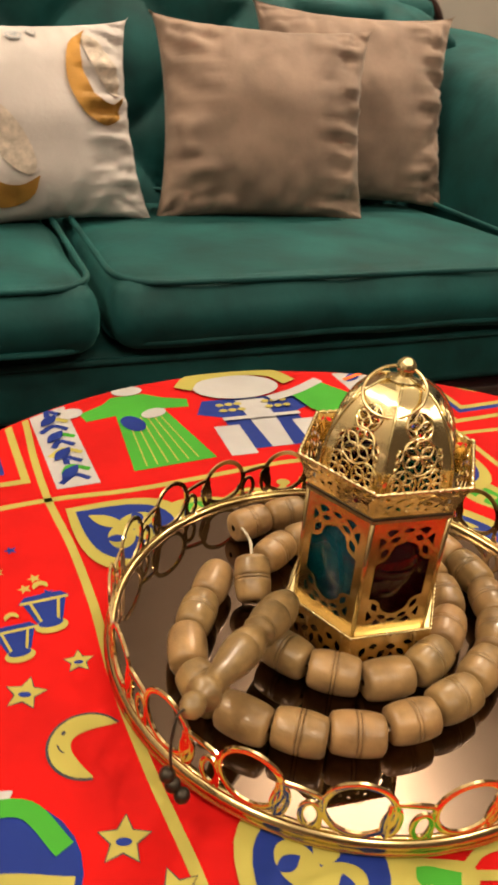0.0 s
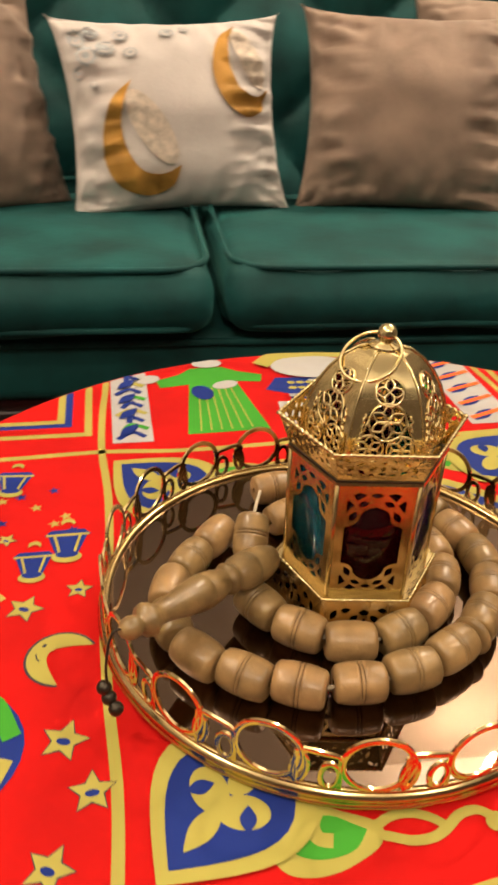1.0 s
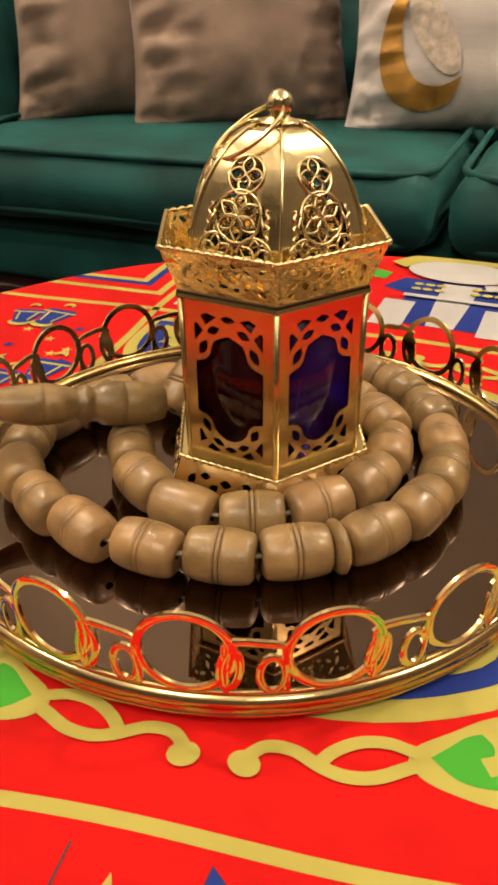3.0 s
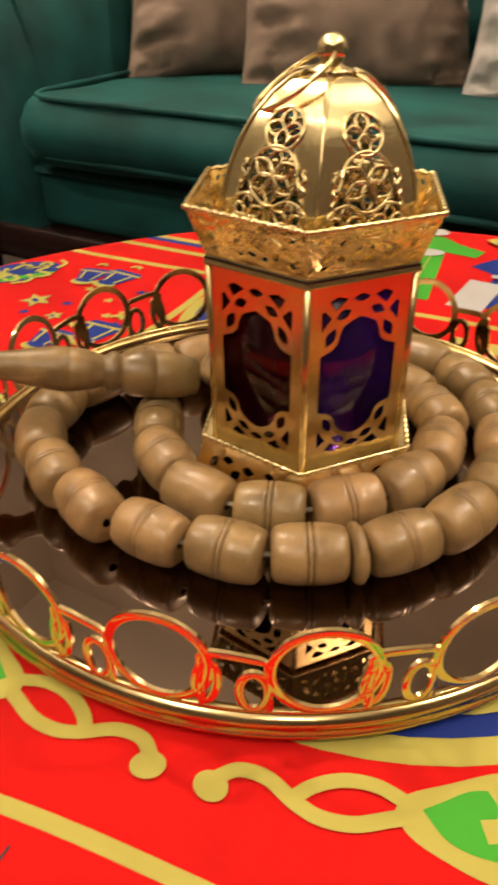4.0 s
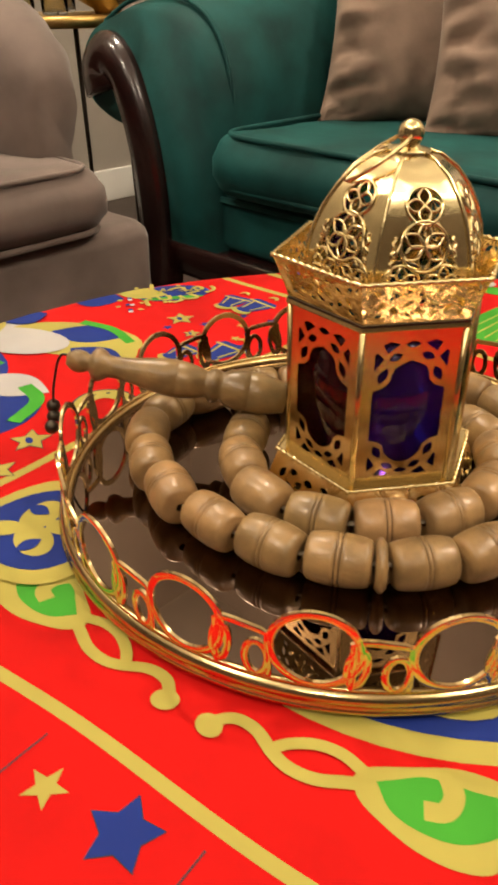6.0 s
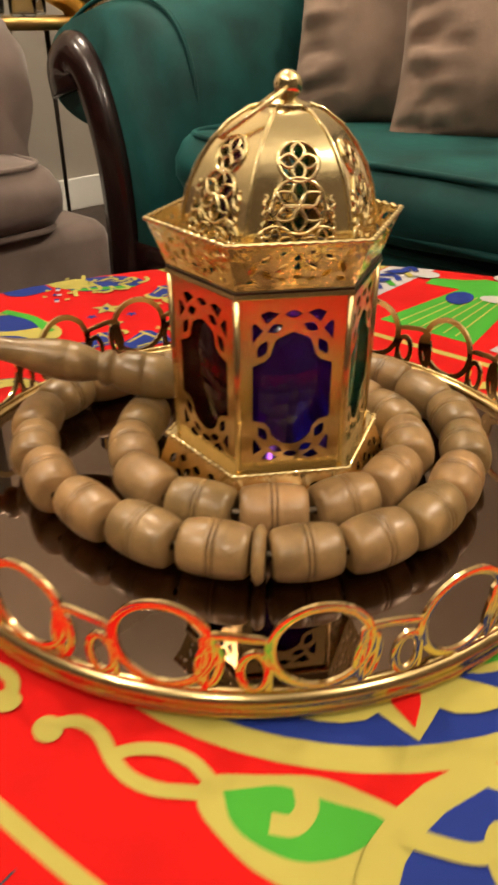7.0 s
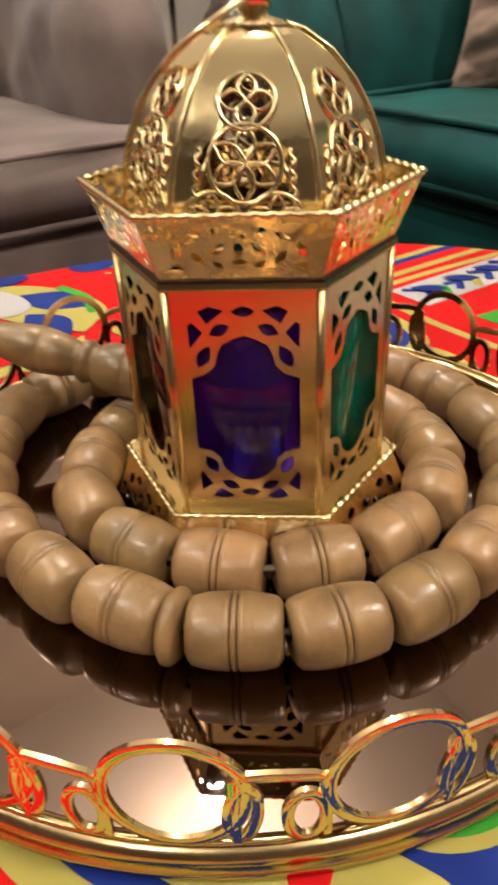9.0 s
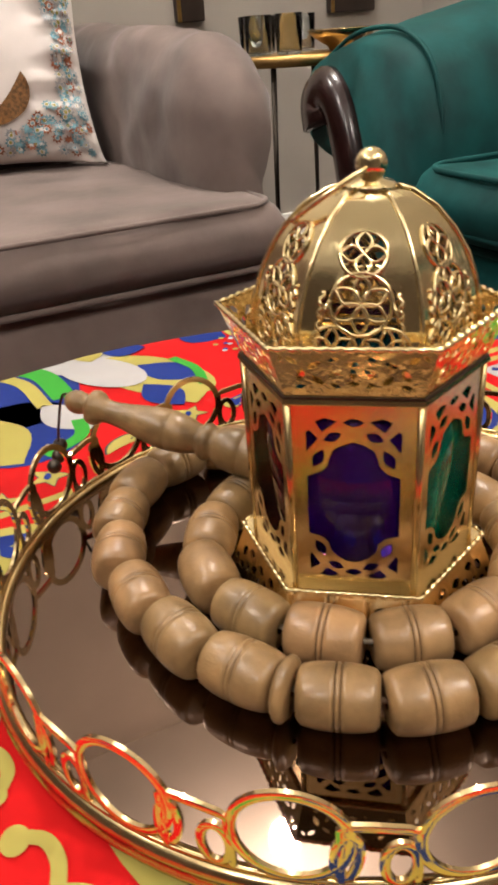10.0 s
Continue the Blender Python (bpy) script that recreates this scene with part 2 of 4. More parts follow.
def star(r, r2=None, n=5, a0=90, x=0, y=0):
    r2 = r2 or r * 0.42
    return [(x + (r if k % 2 == 0 else r2) * math.cos(radians(a0 + 180 * k / n)), y + (r if k % 2 == 0 else r2) * math.sin(radians(a0 + 180 * k / n))) for k in range(2 * n)]


def oval(rx, ry=None, x=0, y=0, turn=0, n=28):
    ry = ry or rx
    c, s = math.cos(radians(turn)), math.sin(radians(turn))
    return [(x + c * rx * math.cos(a) - s * ry * math.sin(a), y + s * rx * math.cos(a) + c * ry * math.sin(a)) for a in [2 * math.pi * k / n for k in range(n)]]


def drop(length, width, x=0, y=0, turn=0, n=12, blunt=1.0):
    """A pointed leaf from (x, y), towards turn."""
    c, s = math.cos(radians(turn)), math.sin(radians(turn))
    up = [(length * k / n, width / 2 * math.sin(math.pi * (k / n) ** blunt)) for k in range(n + 1)]
    pts = up + [(a, -b) for a, b in up[-2:0:-1]]
    return [(x + c * a - s * b, y + s * a + c * b) for a, b in pts]


def crescent(r, x=0, y=0, turn=0, fat=0.62, n=20):
    out = [(r * math.cos(a), r * math.sin(a)) for a in [radians(60 + 240 * k / n) for k in range(n + 1)]]
    e0, e1 = Vector(out[0]), Vector(out[-1])
    mid = (e0 + e1) / 2
    inn = []
    for k in range(1, n):
        f = k / n
        p = e1.lerp(e0, f)
        inn.append((p.x - r * fat * math.sin(math.pi * f) * 1.05, p.y))
    c, s = math.cos(radians(turn)), math.sin(radians(turn))
    return [(x + c * a - s * b, y + s * a + c * b) for a, b in out + inn]


def stroke(pts, w, n=7):
    """A ribbon of width w along a smooth line."""
    line = smoothline([(p[0], p[1], 0) for p in pts], n)
    left, right = [], []
    for i, p in enumerate(line):
        d = (line[min(i + 1, len(line) - 1)] - line[max(i - 1, 0)]).normalized()
        k = Vector((-d.y, d.x, 0)) * w / 2
        left.append(tuple((p + k)[:2]))
        right.append(tuple((p - k)[:2]))
    return left + right[::-1]


def blob(pts, n=4):
    """A closed soft outline, pointed at its first point."""
    return [tuple(p[:2]) for p in smoothline([(x, y, 0) for x, y in pts + pts[:1]], n)[:-1]]


def bar(x0, y0, x1, y1, w):
    d = Vector((x1 - x0, y1 - y0)).normalized() * w / 2
    return [(x0 - d.y, y0 + d.x), (x0 + d.y, y0 - d.x), (x1 + d.y, y1 - d.x), (x1 - d.y, y1 + d.x)]


def rect(x0, y0, x1, y1):
    return [(x0, y0), (x1, y0), (x1, y1), (x0, y1)]


# border lines of the medallion and the outer fields
for s in (-1, 1):
    motif("printed_line", [(stroke([(s * 178.5 + 2.5 * math.sin(k * 1.7 + s), 60 * k) for k in range(-6, 7)], 5.5), YEL)])
motif("printed_line", [(stroke([(60 * k, 176 + 2.5 * math.sin(k * 2.1 + 2)) for k in range(-6, 7)], 5.5), YEL)])
motif("printed_line", [(stroke([(-330, -224), (-176, -203), (-97, -192), (-30, -181.5), (38, -175.5), (84, -169), (150, -160), (300, -142)], 5.0), YEL)])
# the ring round the middle
motif("printed_ring", [(oval(131, n=64), YEL), (oval(122, n=64), BLUE)])
PETAL = [(92, -6), (95, -14), (98, -19), (102, -28), (108, -37), (111, -29), (112.5, -21), (112, -14), (109.6, -9.6), (114, -6), (121, 0), (114, 6), (109.6, 9.6), (112, 14), (112.5, 21), (111, 29), (108, 37), (102, 28), (98, 19), (95, 14), (92, 6)]
for k in range(8):
    motif("printed_leaf", [(oval(12, 20, 90, 0), YEL), (oval(8.5, 15, 90, 0), LEAF)], turn=45 * k - 20.5, level=2)
    motif("printed_petal", [(PETAL, YEL), ([(101, -5.8), (98.5, 0), (101, 5.8), (107, 4.6), (116.5, 0), (107, -4.6)], RED)], turn=45 * k + 2, level=5)
# corner crests and the scrolls along the four sides
CREST = [(drop(98, 84, -50, 0, 0, blunt=0.8), YEL), (drop(80, 64, -40, 0, 0, blunt=0.8), BLUE), (oval(9, 13, -2, 10, 30), YEL), (oval(9, 13, -2, -10, -30), YEL), (oval(12, 7, -18, 0), YEL), (drop(30, 12, 0, 0, 0), YEL), (drop(14, 8, -6, 10, 35), BLUE), (drop(14, 8, -6, -10, -35), BLUE)]
LEAFLET = [(-58, 6), (-63, 1), (-71, -2), (-84, -4.5), (-97, -3), (-106, 3), (-109, 17), (-110, 30), (-101, 31), (-85, 28), (-71, 19.5), (-60, 12)]
SIDE = [(blob(LEAFLET), YEL), (blob([(-65, 9.3), (-70.5, 14), (-76, 18.7), (-82, 21), (-91, 22.8), (-106, 26.2), (-104, 15), (-95, 5), (-84, 1.6), (-73, 2.7)]), LEAF), (stroke([(-83, 23), (-87, 17.6), (-86.5, 11.4), (-81, 8.5)], 6.5), YEL),
        (stroke([(-8.5, -3.5), (-11, 0.5), (-15.5, 4), (-23.5, 4), (-33, -0.4), (-40.5, -2.1), (-49, -0.8), (-57, 3.4), (-62, 6)], 4.6), YEL), (stroke([(-31, 0), (-36, 6), (-43.5, 10.5), (-52, 11.8), (-60, 10)], 4.4), YEL), (oval(5.2, 4.4, -9.5, -3.4, 20), YEL)]
for q in range(4):
    for s in (-1, 1):
        c = Matrix.Rotation(radians(90 * q), 2)
        p = c @ Vector((0, -147))
        motif("printed_scroll", SIDE, p.x - (0 if q else 6.5), p.y - (0 if q else 4), 90 * q + (0 if q else 8), level=2, flip=s)
    p = c @ (Vector((-112, -139)) if q == 1 else Vector((-128, -138)))
    motif("printed_crest", CREST + ([(stroke([(-27, -27), (-21, -10), (-23, 0), (-21, 10), (-27, 27)], 6), YEL)] if q == 1 else []), p.x - (0 if q else 3), p.y + (0 if q else 7), 90 * q + 225, 0.92 if q == 0 else 1.0, level=9)
# field beside the medallion: stars, moon, small lanterns
for x, y, r, a in ((-190, 17, 9, 20), (-220, 4, 12, 5), (-195, -90, 13, 10), (-182, -119, 12, 30), (-199, -152, 12, 0), (-262, 84, 12, 10), (-236, 70, 7, 0), (-250, -150, 11, 25), (-300, 30, 8, 0)):
    motif("printed_star", [(star(r + 0.9, (r + 0.9) * 0.5), INK), (star(r, r * 0.47), YEL), (oval(r * 0.3, r * 0.17, 0, -1), BLUE)], x - 5, y + 3.5, a - 30, 0.9, level=2)
for x, y, m in ((-214, 128, BLUE), (-225, 108, YEL), (-246, 92, BLUE), (-262, 70, BLUE), (-205, 96, YEL), (-200, 80, BLUE), (-212, 88, YEL), (-236, 122, BLUE), (-248, 118, YEL)):
    motif("printed_star", [(star(4.5), m)], x, y, 13, level=2)
motif("printed_moon", [(crescent(24.5, fat=0.9), INK), (crescent(22.8, fat=0.9), YEL), (oval(1.3, 1.8, -17, 4), INK), (stroke([(-17, -5), (-14, -8), (-11, -9)], 1), INK)], -203, -34, -35, 0.8, level=2)
MINI = [([(-9, 14), (9, 14), (13, 9), (-13, 9)], BLUE), ([(-11, 9), (11, 9), (6, -8), (-6, -8)], BLUE), (bar(-12, 9, 12, 9, 2), YEL), (bar(-7, 8, -4, -7, 1.5), YEL), (bar(7, 8, 4, -7, 1.5), YEL), (oval(8, 5, 0, -11), YEL), (oval(6, 3, 0, -9), BLUE), (crescent(4, 0, 20, -90), YEL)]
motif("printed_lantern", MINI, -203, 64, 0, 1.15, level=3)
motif("printed_lantern", MINI, -223, 45, 0, 1.0, level=3)
motif("printed_lantern", MINI, -262, 136, 10, 1.0, level=3)
motif("printed_lantern", MINI, -243, 140, -5, 1.1, level=3)
# the striped blue and pale shapes near the edge
motif("printed_swirl", [(oval(44, 40, 0, 0), BLUE), (stroke([(-34, -28), (0, -6), (36, -18)], 20), YEL), (stroke([(-36, -36), (0, -20), (32, -30)], 9), LEAF), (drop(56, 30, -30, 20, 20), PALE), (stroke([(4, 34), (26, 28), (38, 4)], 9), LEAF)], -262, -86, 0, 1.0, level=2)
motif("printed_swirl", [(oval(64, 52, 0, 0), BLUE), (drop(74, 46, -30, 30, 60), PALE), (stroke([(-50, 10), (-10, 34), (40, 30)], 16), LEAF), (stroke([(-50, -4), (-6, 18), (44, 14)], 10), YEL), (drop(60, 32, -44, -26, 10), INK), (stroke([(-30, -20), (-6, -14), (10, -24)], 4), PALE), (stroke([(-30, -44), (6, -36), (44, -50)], 14), LEAF)], -330, -86, 10, 1.0, level=2)
motif("printed_swirl", [(oval(52, 27, 0, 0, 12), YEL), (drop(56, 30, -22, 2, 20), BLUE), (drop(40, 26, 22, 6, -20), YEL), (drop(46, 26, 10, -14, 0), BLUE), (stroke([(-14, 26), (14, 26), (40, 14)], 7), LEAF), (oval(38, 21, -30, -22, 14), PALE), (drop(34, 26, -64, -4, 60), BLUE), (drop(30, 22, -52, -18, 160), YEL)], -296, 12, 12, 1.0, level=3)
motif("printed_swirl", [(drop(90, 40, -60, 0, 12), PALE), (drop(44, 34, 6, 8, 20), BLUE), (drop(46, 24, 30, 34, 12), YEL), (drop(36, 14, 32, 36, 12), LEAF), (drop(34, 18, 34, 37, 12), YEL)], -366, 48, 20, 1.0, level=2)
motif("printed_dots", [(oval(2, 2, 9 * (k % 4) + 3 * (k % 3), 7 * (k // 4) - 2 * (k % 2)), (PALE, YEL, BLUE)[k % 3]) for k in range(11)], -332, 74, 0, level=2)
# greeting in blue and mustard
words = bpy.data.curves.new("greeting", "FONT")
words.body = "\uFEE5\uFE8E\uFEC0\uFEE3\uFEAD\n\uFEE2\uFEF3\uFEAE\uFEDB"
words.space_line, words.offset = 0.72, 0.0006
words.size, words.align_x, words.align_y, words.extrude = 0.026, "CENTER", "CENTER", 0.0
motif("printed_cartouche", [(oval(37, 21, 0, 0, 4), BLUE), (oval(30, 4, 0, -14, 4), LEAF)], -312, 120, 50, 0.82, level=2)
wo = new("printed_greeting", words)
wo.parent = cloth
wo.matrix_basis = PRINT @ pose(-0.312, 0.120, T + 0.0011, 0, 0, 50)
words.materials.append(YEL)
# field above the medallion: robed shapes without features, a patterned strip, nested squares
motif("printed_strip", [(rect(-172, 190, -140, 322), PALE)] + [(stroke([(-168 + 5 * (k % 3), 196 + 13 * k), (-156, 206 + 13 * k), (-146 + 3 * (k % 2), 198 + 13 * k)], 5), (BLUE, LEAF, BLUE, YEL)[k % 4]) for k in range(9)] + [(drop(24, 10, -166, 200 + 28 * k, 50), BLUE) for k in range(4)], level=2)
ROBE = [([(-16, 66), (16, 66), (30, 54), (52, 44), (48, 28), (24, 32), (36, -66), (-36, -66), (-22, 30), (-50, 26), (-52, 42), (-28, 54)], LEAF)] + [(bar(-24 + 9 * k, -62, -14 + 6 * k, 20, 1.2), YEL) for k in range(6)] + [(oval(10, 15, -12, 10, 10), BLUE), (oval(13, 8, 12, 24, 20), PALE), (oval(12, 9, -60, 44, 20), PALE), (oval(15, 10, 2, 74), PALE)]
motif("printed_robe", ROBE, -80, 262, 2, 0.95, level=2)
TUNIC = [([(-46, 44), (46, 44), (60, 20), (36, 8), (38, -52), (-38, -52), (-36, 8), (-58, 18)], BLUE), ([(-14, 40), (16, 40), (10, -52), (-10, -52)], PALE), (rect(-50, -60, -26, -8), PALE), (rect(26, -60, 48, -8), PALE)] + [(oval(4, 3, -32 + 9 * (k % 3) + (46 if k > 5 else 0), 32 - 12 * (k % 6 // 3)), YEL) for k in range(12)] + [(bar(-38, 2, 38, 2, 6), PALE), (oval(44, 26, -4, 66), PALE), (stroke([(-58, 70), (-40, 92), (0, 100), (40, 92), (54, 68)], 18), YEL), ([(44, 40), (84, 62), (112, 20), (80, -24), (52, 6)], LEAF), (stroke([(20, 34), (52, 46), (86, 66)], 12), PALE)]
motif("printed_tunic", TUNIC, 20, 252, -4, 0.95, level=2)
for q, (x, y) in enumerate(((-262, 278), (262, 270))):
    motif("printed_square", [(rect(-74, -74, 74, 74), YEL), (rect(-68, -68, 68, 68), RED), (rect(-58, -58, 58, 58), BLUE), (rect(-52, -52, 52, 52), YEL), (rect(-46, -46, 46, 46), RED), (oval(28, 26, 0, 0), YEL), (oval(21, 19, 0, 0), BLUE), (stroke([(-14, -6), (0, 10), (14, 0), (4, -10)], 6), YEL)], x, y, 0, 1.0, level=2)
motif("printed_strip", [(rect(128, 190, 170, 322), PALE)] + [(drop(30, 12, 134, 196 + 26 * k, 40), BLUE) for k in range(5)] + [(bar(132, 200 + 26 * k, 168, 214 + 26 * k, 5), ORANGE) for k in range(5)], level=2)
# field in front: one blue star, a small star, a framed square, a pen line
motif("printed_star", [(star(13.0, 7.1), INK), (star(12.5, 6.7), BLUE)], 11.4, -196.5, 26, level=2)
motif("printed_star", [(star(8), YEL)], -18, -203, 10, level=2)
motif("printed_dot", [(oval(4.4, 3.4), YEL)], -61, -200, level=2)
motif("printed_square", [(rect(-30, -30, 30, 30), YEL), (rect(-27, -27, 27, 27), LEAF), (rect(-25, -25, 25, 25), YEL), (rect(-20, -20, 20, 20), BLUE), (rect(-15, -15, 15, 15), PALE), (rect(-9, -9, 9, 9), RED)], -38, -250, 48, 0.92, level=2)
motif("pen_line", [(bar(-33, -210, -34, -191, 0.7), INK)], level=2)
motif("pen_line", [(bar(36, -213, 33, -184, 0.7), INK)], level=2)

# ---- tray ----
TRAY = (0.2990, 0.6140)
RAIL = 0.1562
tray = empty("mirror_tray", pose(*TRAY, T), "round gold tray with bronze mirror base and openwork rail", "tray")
part("mirror", lathe([(0, 0.0085), (0.1539, 0.0085)], 96), MIRROR, tray, "bronze tinted mirror")
part("base_plate", lathe([(0, 0.002), (0.1534, 0.002), (0.1534, 0.007), (0, 0.007)], 96), GOLD2, tray)
part("rim", lathe([(0.1503, 0.001), (0.1580, 0.001), (0.1603, 0.003), (0.1603, 0.0048), (0.1585, 0.0058), (0.1597, 0.0072), (0.1593, 0.0095), (0.1570, 0.0115), (0.1544, 0.012), (0.1529, 0.0105), (0.1529, 0.0086)], 128), GOLD2, tray)


def on_ring(a, z, r=RAIL):
    return Vector((r * math.cos(a), r * math.sin(a), z))


def strip(points, w, th, closed=False, centre=(0, 0)):
    """A flat band bent round the rail: w wide in the rail's face, th thick across it."""
    bm = bmesh.new()
    pts = [Vector(p) for p in points]
    n = len(pts)
    rows = []
    for i, p in enumerate(pts):
        a = pts[(i - 1) % n] if closed or i else p
        b = pts[(i + 1) % n] if closed or i < n - 1 else p
        d = (b - a).normalized()
        out = Vector((p.x, p.y, 0)).normalized()
        s = d.cross(out).normalized() * w / 2
        o = out * th / 2
        rows.append([bm.verts.new(p + q) for q in (s + o, s * 0.7 + o * 1.4, -s * 0.7 + o * 1.4, -s + o, -s - o, s - o)])
    for i in range(n if closed else n - 1):
        a, b = rows[i], rows[(i + 1) % n]
        for k in range(6):
            bm.faces.new((a[k], a[(k + 1) % 6], b[(k + 1) % 6], b[k]))
    if not closed:
        bm.faces.new(rows[0][::-1])
        bm.faces.new(rows[-1])
    return bm


def ellipse_on_ring(a0, z0, ra, rz, n=24, lean=0.0):
    return [on_ring(a0 + (ra * math.cos(q) + lean * math.sin(q)) / RAIL, z0 + rz * math.sin(q)) for q in [2 * math.pi * i / n for i in range(n)]]


hoop0 = sharp(part("hoop", strip(ellipse_on_ring(0, 0.0312, 0.0176, 0.0180, 36), 0.0033, 0.0014, True), RAILGOLD, tray))
bracket0 = sharp(part("link", strip([on_ring(q / RAIL, z) for q, z in ((0.0145, 0.012), (0.0145, 0.0365), (0.0165, 0.0378), (0.0225, 0.0378), (0.0335, 0.0362), (0.0362, 0.035), (0.0366, 0.012))], 0.0028, 0.0014), RAILGOLD, tray))
eye_l0 = sharp(part("eyelet", strip(ellipse_on_ring(0.0162 / RAIL, 0.0245, 0.0036, 0.0098, 18, 0.001), 0.0030, 0.0014, True), RAILGOLD, tray))
eye_r0 = sharp(part("eyelet", strip(ellipse_on_ring(0.0316 / RAIL, 0.0215, 0.0048, 0.0086, 18), 0.0030, 0.0014, True), RAILGOLD, tray))
for k in range(18):
    m = pose(0, 0, 0, 0, 0, -12.8 + 20 * k)
    for o in (hoop0, bracket0, eye_l0, eye_r0):
        if k:
            again(o.name.split(".")[0], o, m, tray)
        else:
            o.matrix_basis = m
part("lower_rail", strip(ellipse_on_ring(0, 0.0126, 1, 0)[:1] + [on_ring(2 * math.pi * k / 120, 0.0126) for k in range(120)], 0.002, 0.0016, True), GOLD2, tray)

# ---- lantern ----
LANT = (0.306, 0.623)
Z0 = T + 0.0086
lantern = empty("lantern", pose(*LANT, Z0, 0, 0, 17.5), "gold metal hexagonal lantern with coloured panes and domed top", "lantern")


class Wall:
    """One of six sides: hex radius and height along the length of a profile of (radius, height)."""

    def __init__(self, prof):
        self.p = prof
        self.l = [0.0]
        for a, b in zip(prof, prof[1:]):
            self.l.append(self.l[-1] + math.hypot((b[0] - a[0]) * 0.866, b[1] - a[1]))

    def at(self, x, l, inset=0.0):
        l = min(max(l, 0), self.l[-1])
        i = max(k for k in range(len(self.l) - 1) if self.l[k] <= l + 1e-9)
        f = (l - self.l[i]) / (self.l[i + 1] - self.l[i])
        r = self.p[i][0] + f * (self.p[i + 1][0] - self.p[i][0]) - inset
        z = self.p[i][1] + f * (self.p[i + 1][1] - self.p[i][1]) - Z0
        return r, z, x

    def width(self, l):
        return self.at(0, l)[0] / 2


def pierced(wall, outer, holes, rows=0, th=0.0007, fit_width=False):
    """A thin plate with holes, given flat in millimetres (x, length), bent onto a lantern side that faces +x."""
    bm = bmesh.new()
    es = []
    for loop in [outer] + holes:
        vs = [bm.verts.new((x / 1000, y / 1000, 0)) for x, y in loop]
        es += [bm.edges.new((vs[k - 1], vs[k])) for k in range(len(vs))]
    bmesh.ops.triangle_fill(bm, use_beauty=True, use_dissolve=False, edges=es, normal=(0, 0, 1))
    for k in range(1, rows):
        bmesh.ops.bisect_plane(bm, geom=bm.verts[:] + bm.edges[:] + bm.faces[:], plane_co=(0, wall.l[-1] * k / rows, 0), plane_no=(0, 1, 0))
    bmesh.ops.recalc_face_normals(bm, faces=bm.faces[:])
    front = bm.faces[:]
    r = bmesh.ops.extrude_face_region(bm, geom=front)
    back = {v for v in r["geom"] if isinstance(v, bmesh.types.BMVert)}
    for v in bm.verts:
        rr, z, x = wall.at(v.co.x, v.co.y, th if v in back else 0.0)
        v.co = (rr * 0.8660, x, z)
    bmesh.ops.recalc_face_normals(bm, faces=bm.faces[:])
    return bm


def leaf2(x, y, length, width, turn, n=5):
    return drop(length, width, x - length / 2 * math.cos(radians(turn)), y - length / 2 * math.sin(radians(turn)), turn, n)


def both(shapes):
    return shapes + [[(-x, y) for x, y in s][::-1] for s in shapes]


def six(name, ob):
    """The other five sides share the first one's mesh."""
    ob.matrix_basis = pose(0, 0, 0, 0, 0, 30)
    for k in range(1, 6):
        again(name, ob, pose(0, 0, 0, 0, 0, 30 + 60 * k), lantern)


BODY = Wall([(0.0478, 0.483), (0.0479, 0.565)])
H = 82.0
opening = [(-17.3, H - 30), (-15.4, H - 29.4), (-12.2, H - 28.2), (-9.6, H - 25.5), (-8.8, H - 21.8), (-7.4, H - 18.6), (-3.8, H - 16.6), (0, H - 15.2)]
opening += [(-x, y) for x, y in opening[-2::-1]]
low = [(17.3, 26), (15.2, 25.4), (12.4, 24.6), (9.8, 22), (8.9, 18.4), (6.4, 15.4), (3, 13.4), (0, 12.8)]
opening += low + [(-x, y) for x, y in low[-2::-1]]
holes = [opening, leaf2(0, H - 7.4, 7.6, 3.4, 0), leaf2(0, 8, 7, 3.2, 0)]
holes += both([leaf2(-7.6, H - 13.4, 7.2, 4, 24), leaf2(-13, H - 22.4, 8.6, 4.4, 62), [(-14, H - 7.2), (-10.5, H - 5.6), (-5.8, H - 7), (-11.4, H - 11.4)], [(-17.2, H - 19.6), (-17.4, H - 11.6), (-16, H - 10.8), (-12.8, H - 14.2)],
               leaf2(-6.8, 11, 7, 3.6, -26), leaf2(-12.8, 19.2, 8, 4.2, -62), [(-13.4, 6.2), (-9, 5), (-5.6, 6.4), (-10.4, 9.6)], [(-17, 8.6), (-13, 11.2), (-16.4, 16.8), (-17.3, 15)]])
six("side_panel", sharp(part("side_panel", pierced(BODY, [(-22.6, 0.5), (22.6, 0.5), (22.6, H - 0.5), (-22.6, H - 0.5)], holes, th=0.0009), GOLD2, lantern)))
PANES = [PANE_GREEN, PANE_RED, PANE_TEAL, PANE_TEAL, PANE_RED, PANE_BLUE]
for k in range(6):
    o = part("pane", box(0.0386, 0.0396, -0.0195, 0.0195, 0.486 - Z0, 0.562 - Z0), PANES[k], lantern, ("green", "red", "blue-green", "blue-green", "red", "violet")[k] + " translucent plastic pane")
    o.matrix_basis = pose(0, 0, 0, 0, 0, 30 + 60 * k)
    post = part("corner_post", tube([(0.0470, 0, 0.481 - Z0), (0.0477, 0, 0.566 - Z0)], 0.0015, 10), GOLD2, lantern)
    post.matrix_basis = pose(0, 0, 0, 0, 0, 60 * k)


def hexring(r, z, bm):
    return [bm.verts.new((r * math.cos(k * math.pi / 3), r * math.sin(k * math.pi / 3), z)) for k in range(6)]


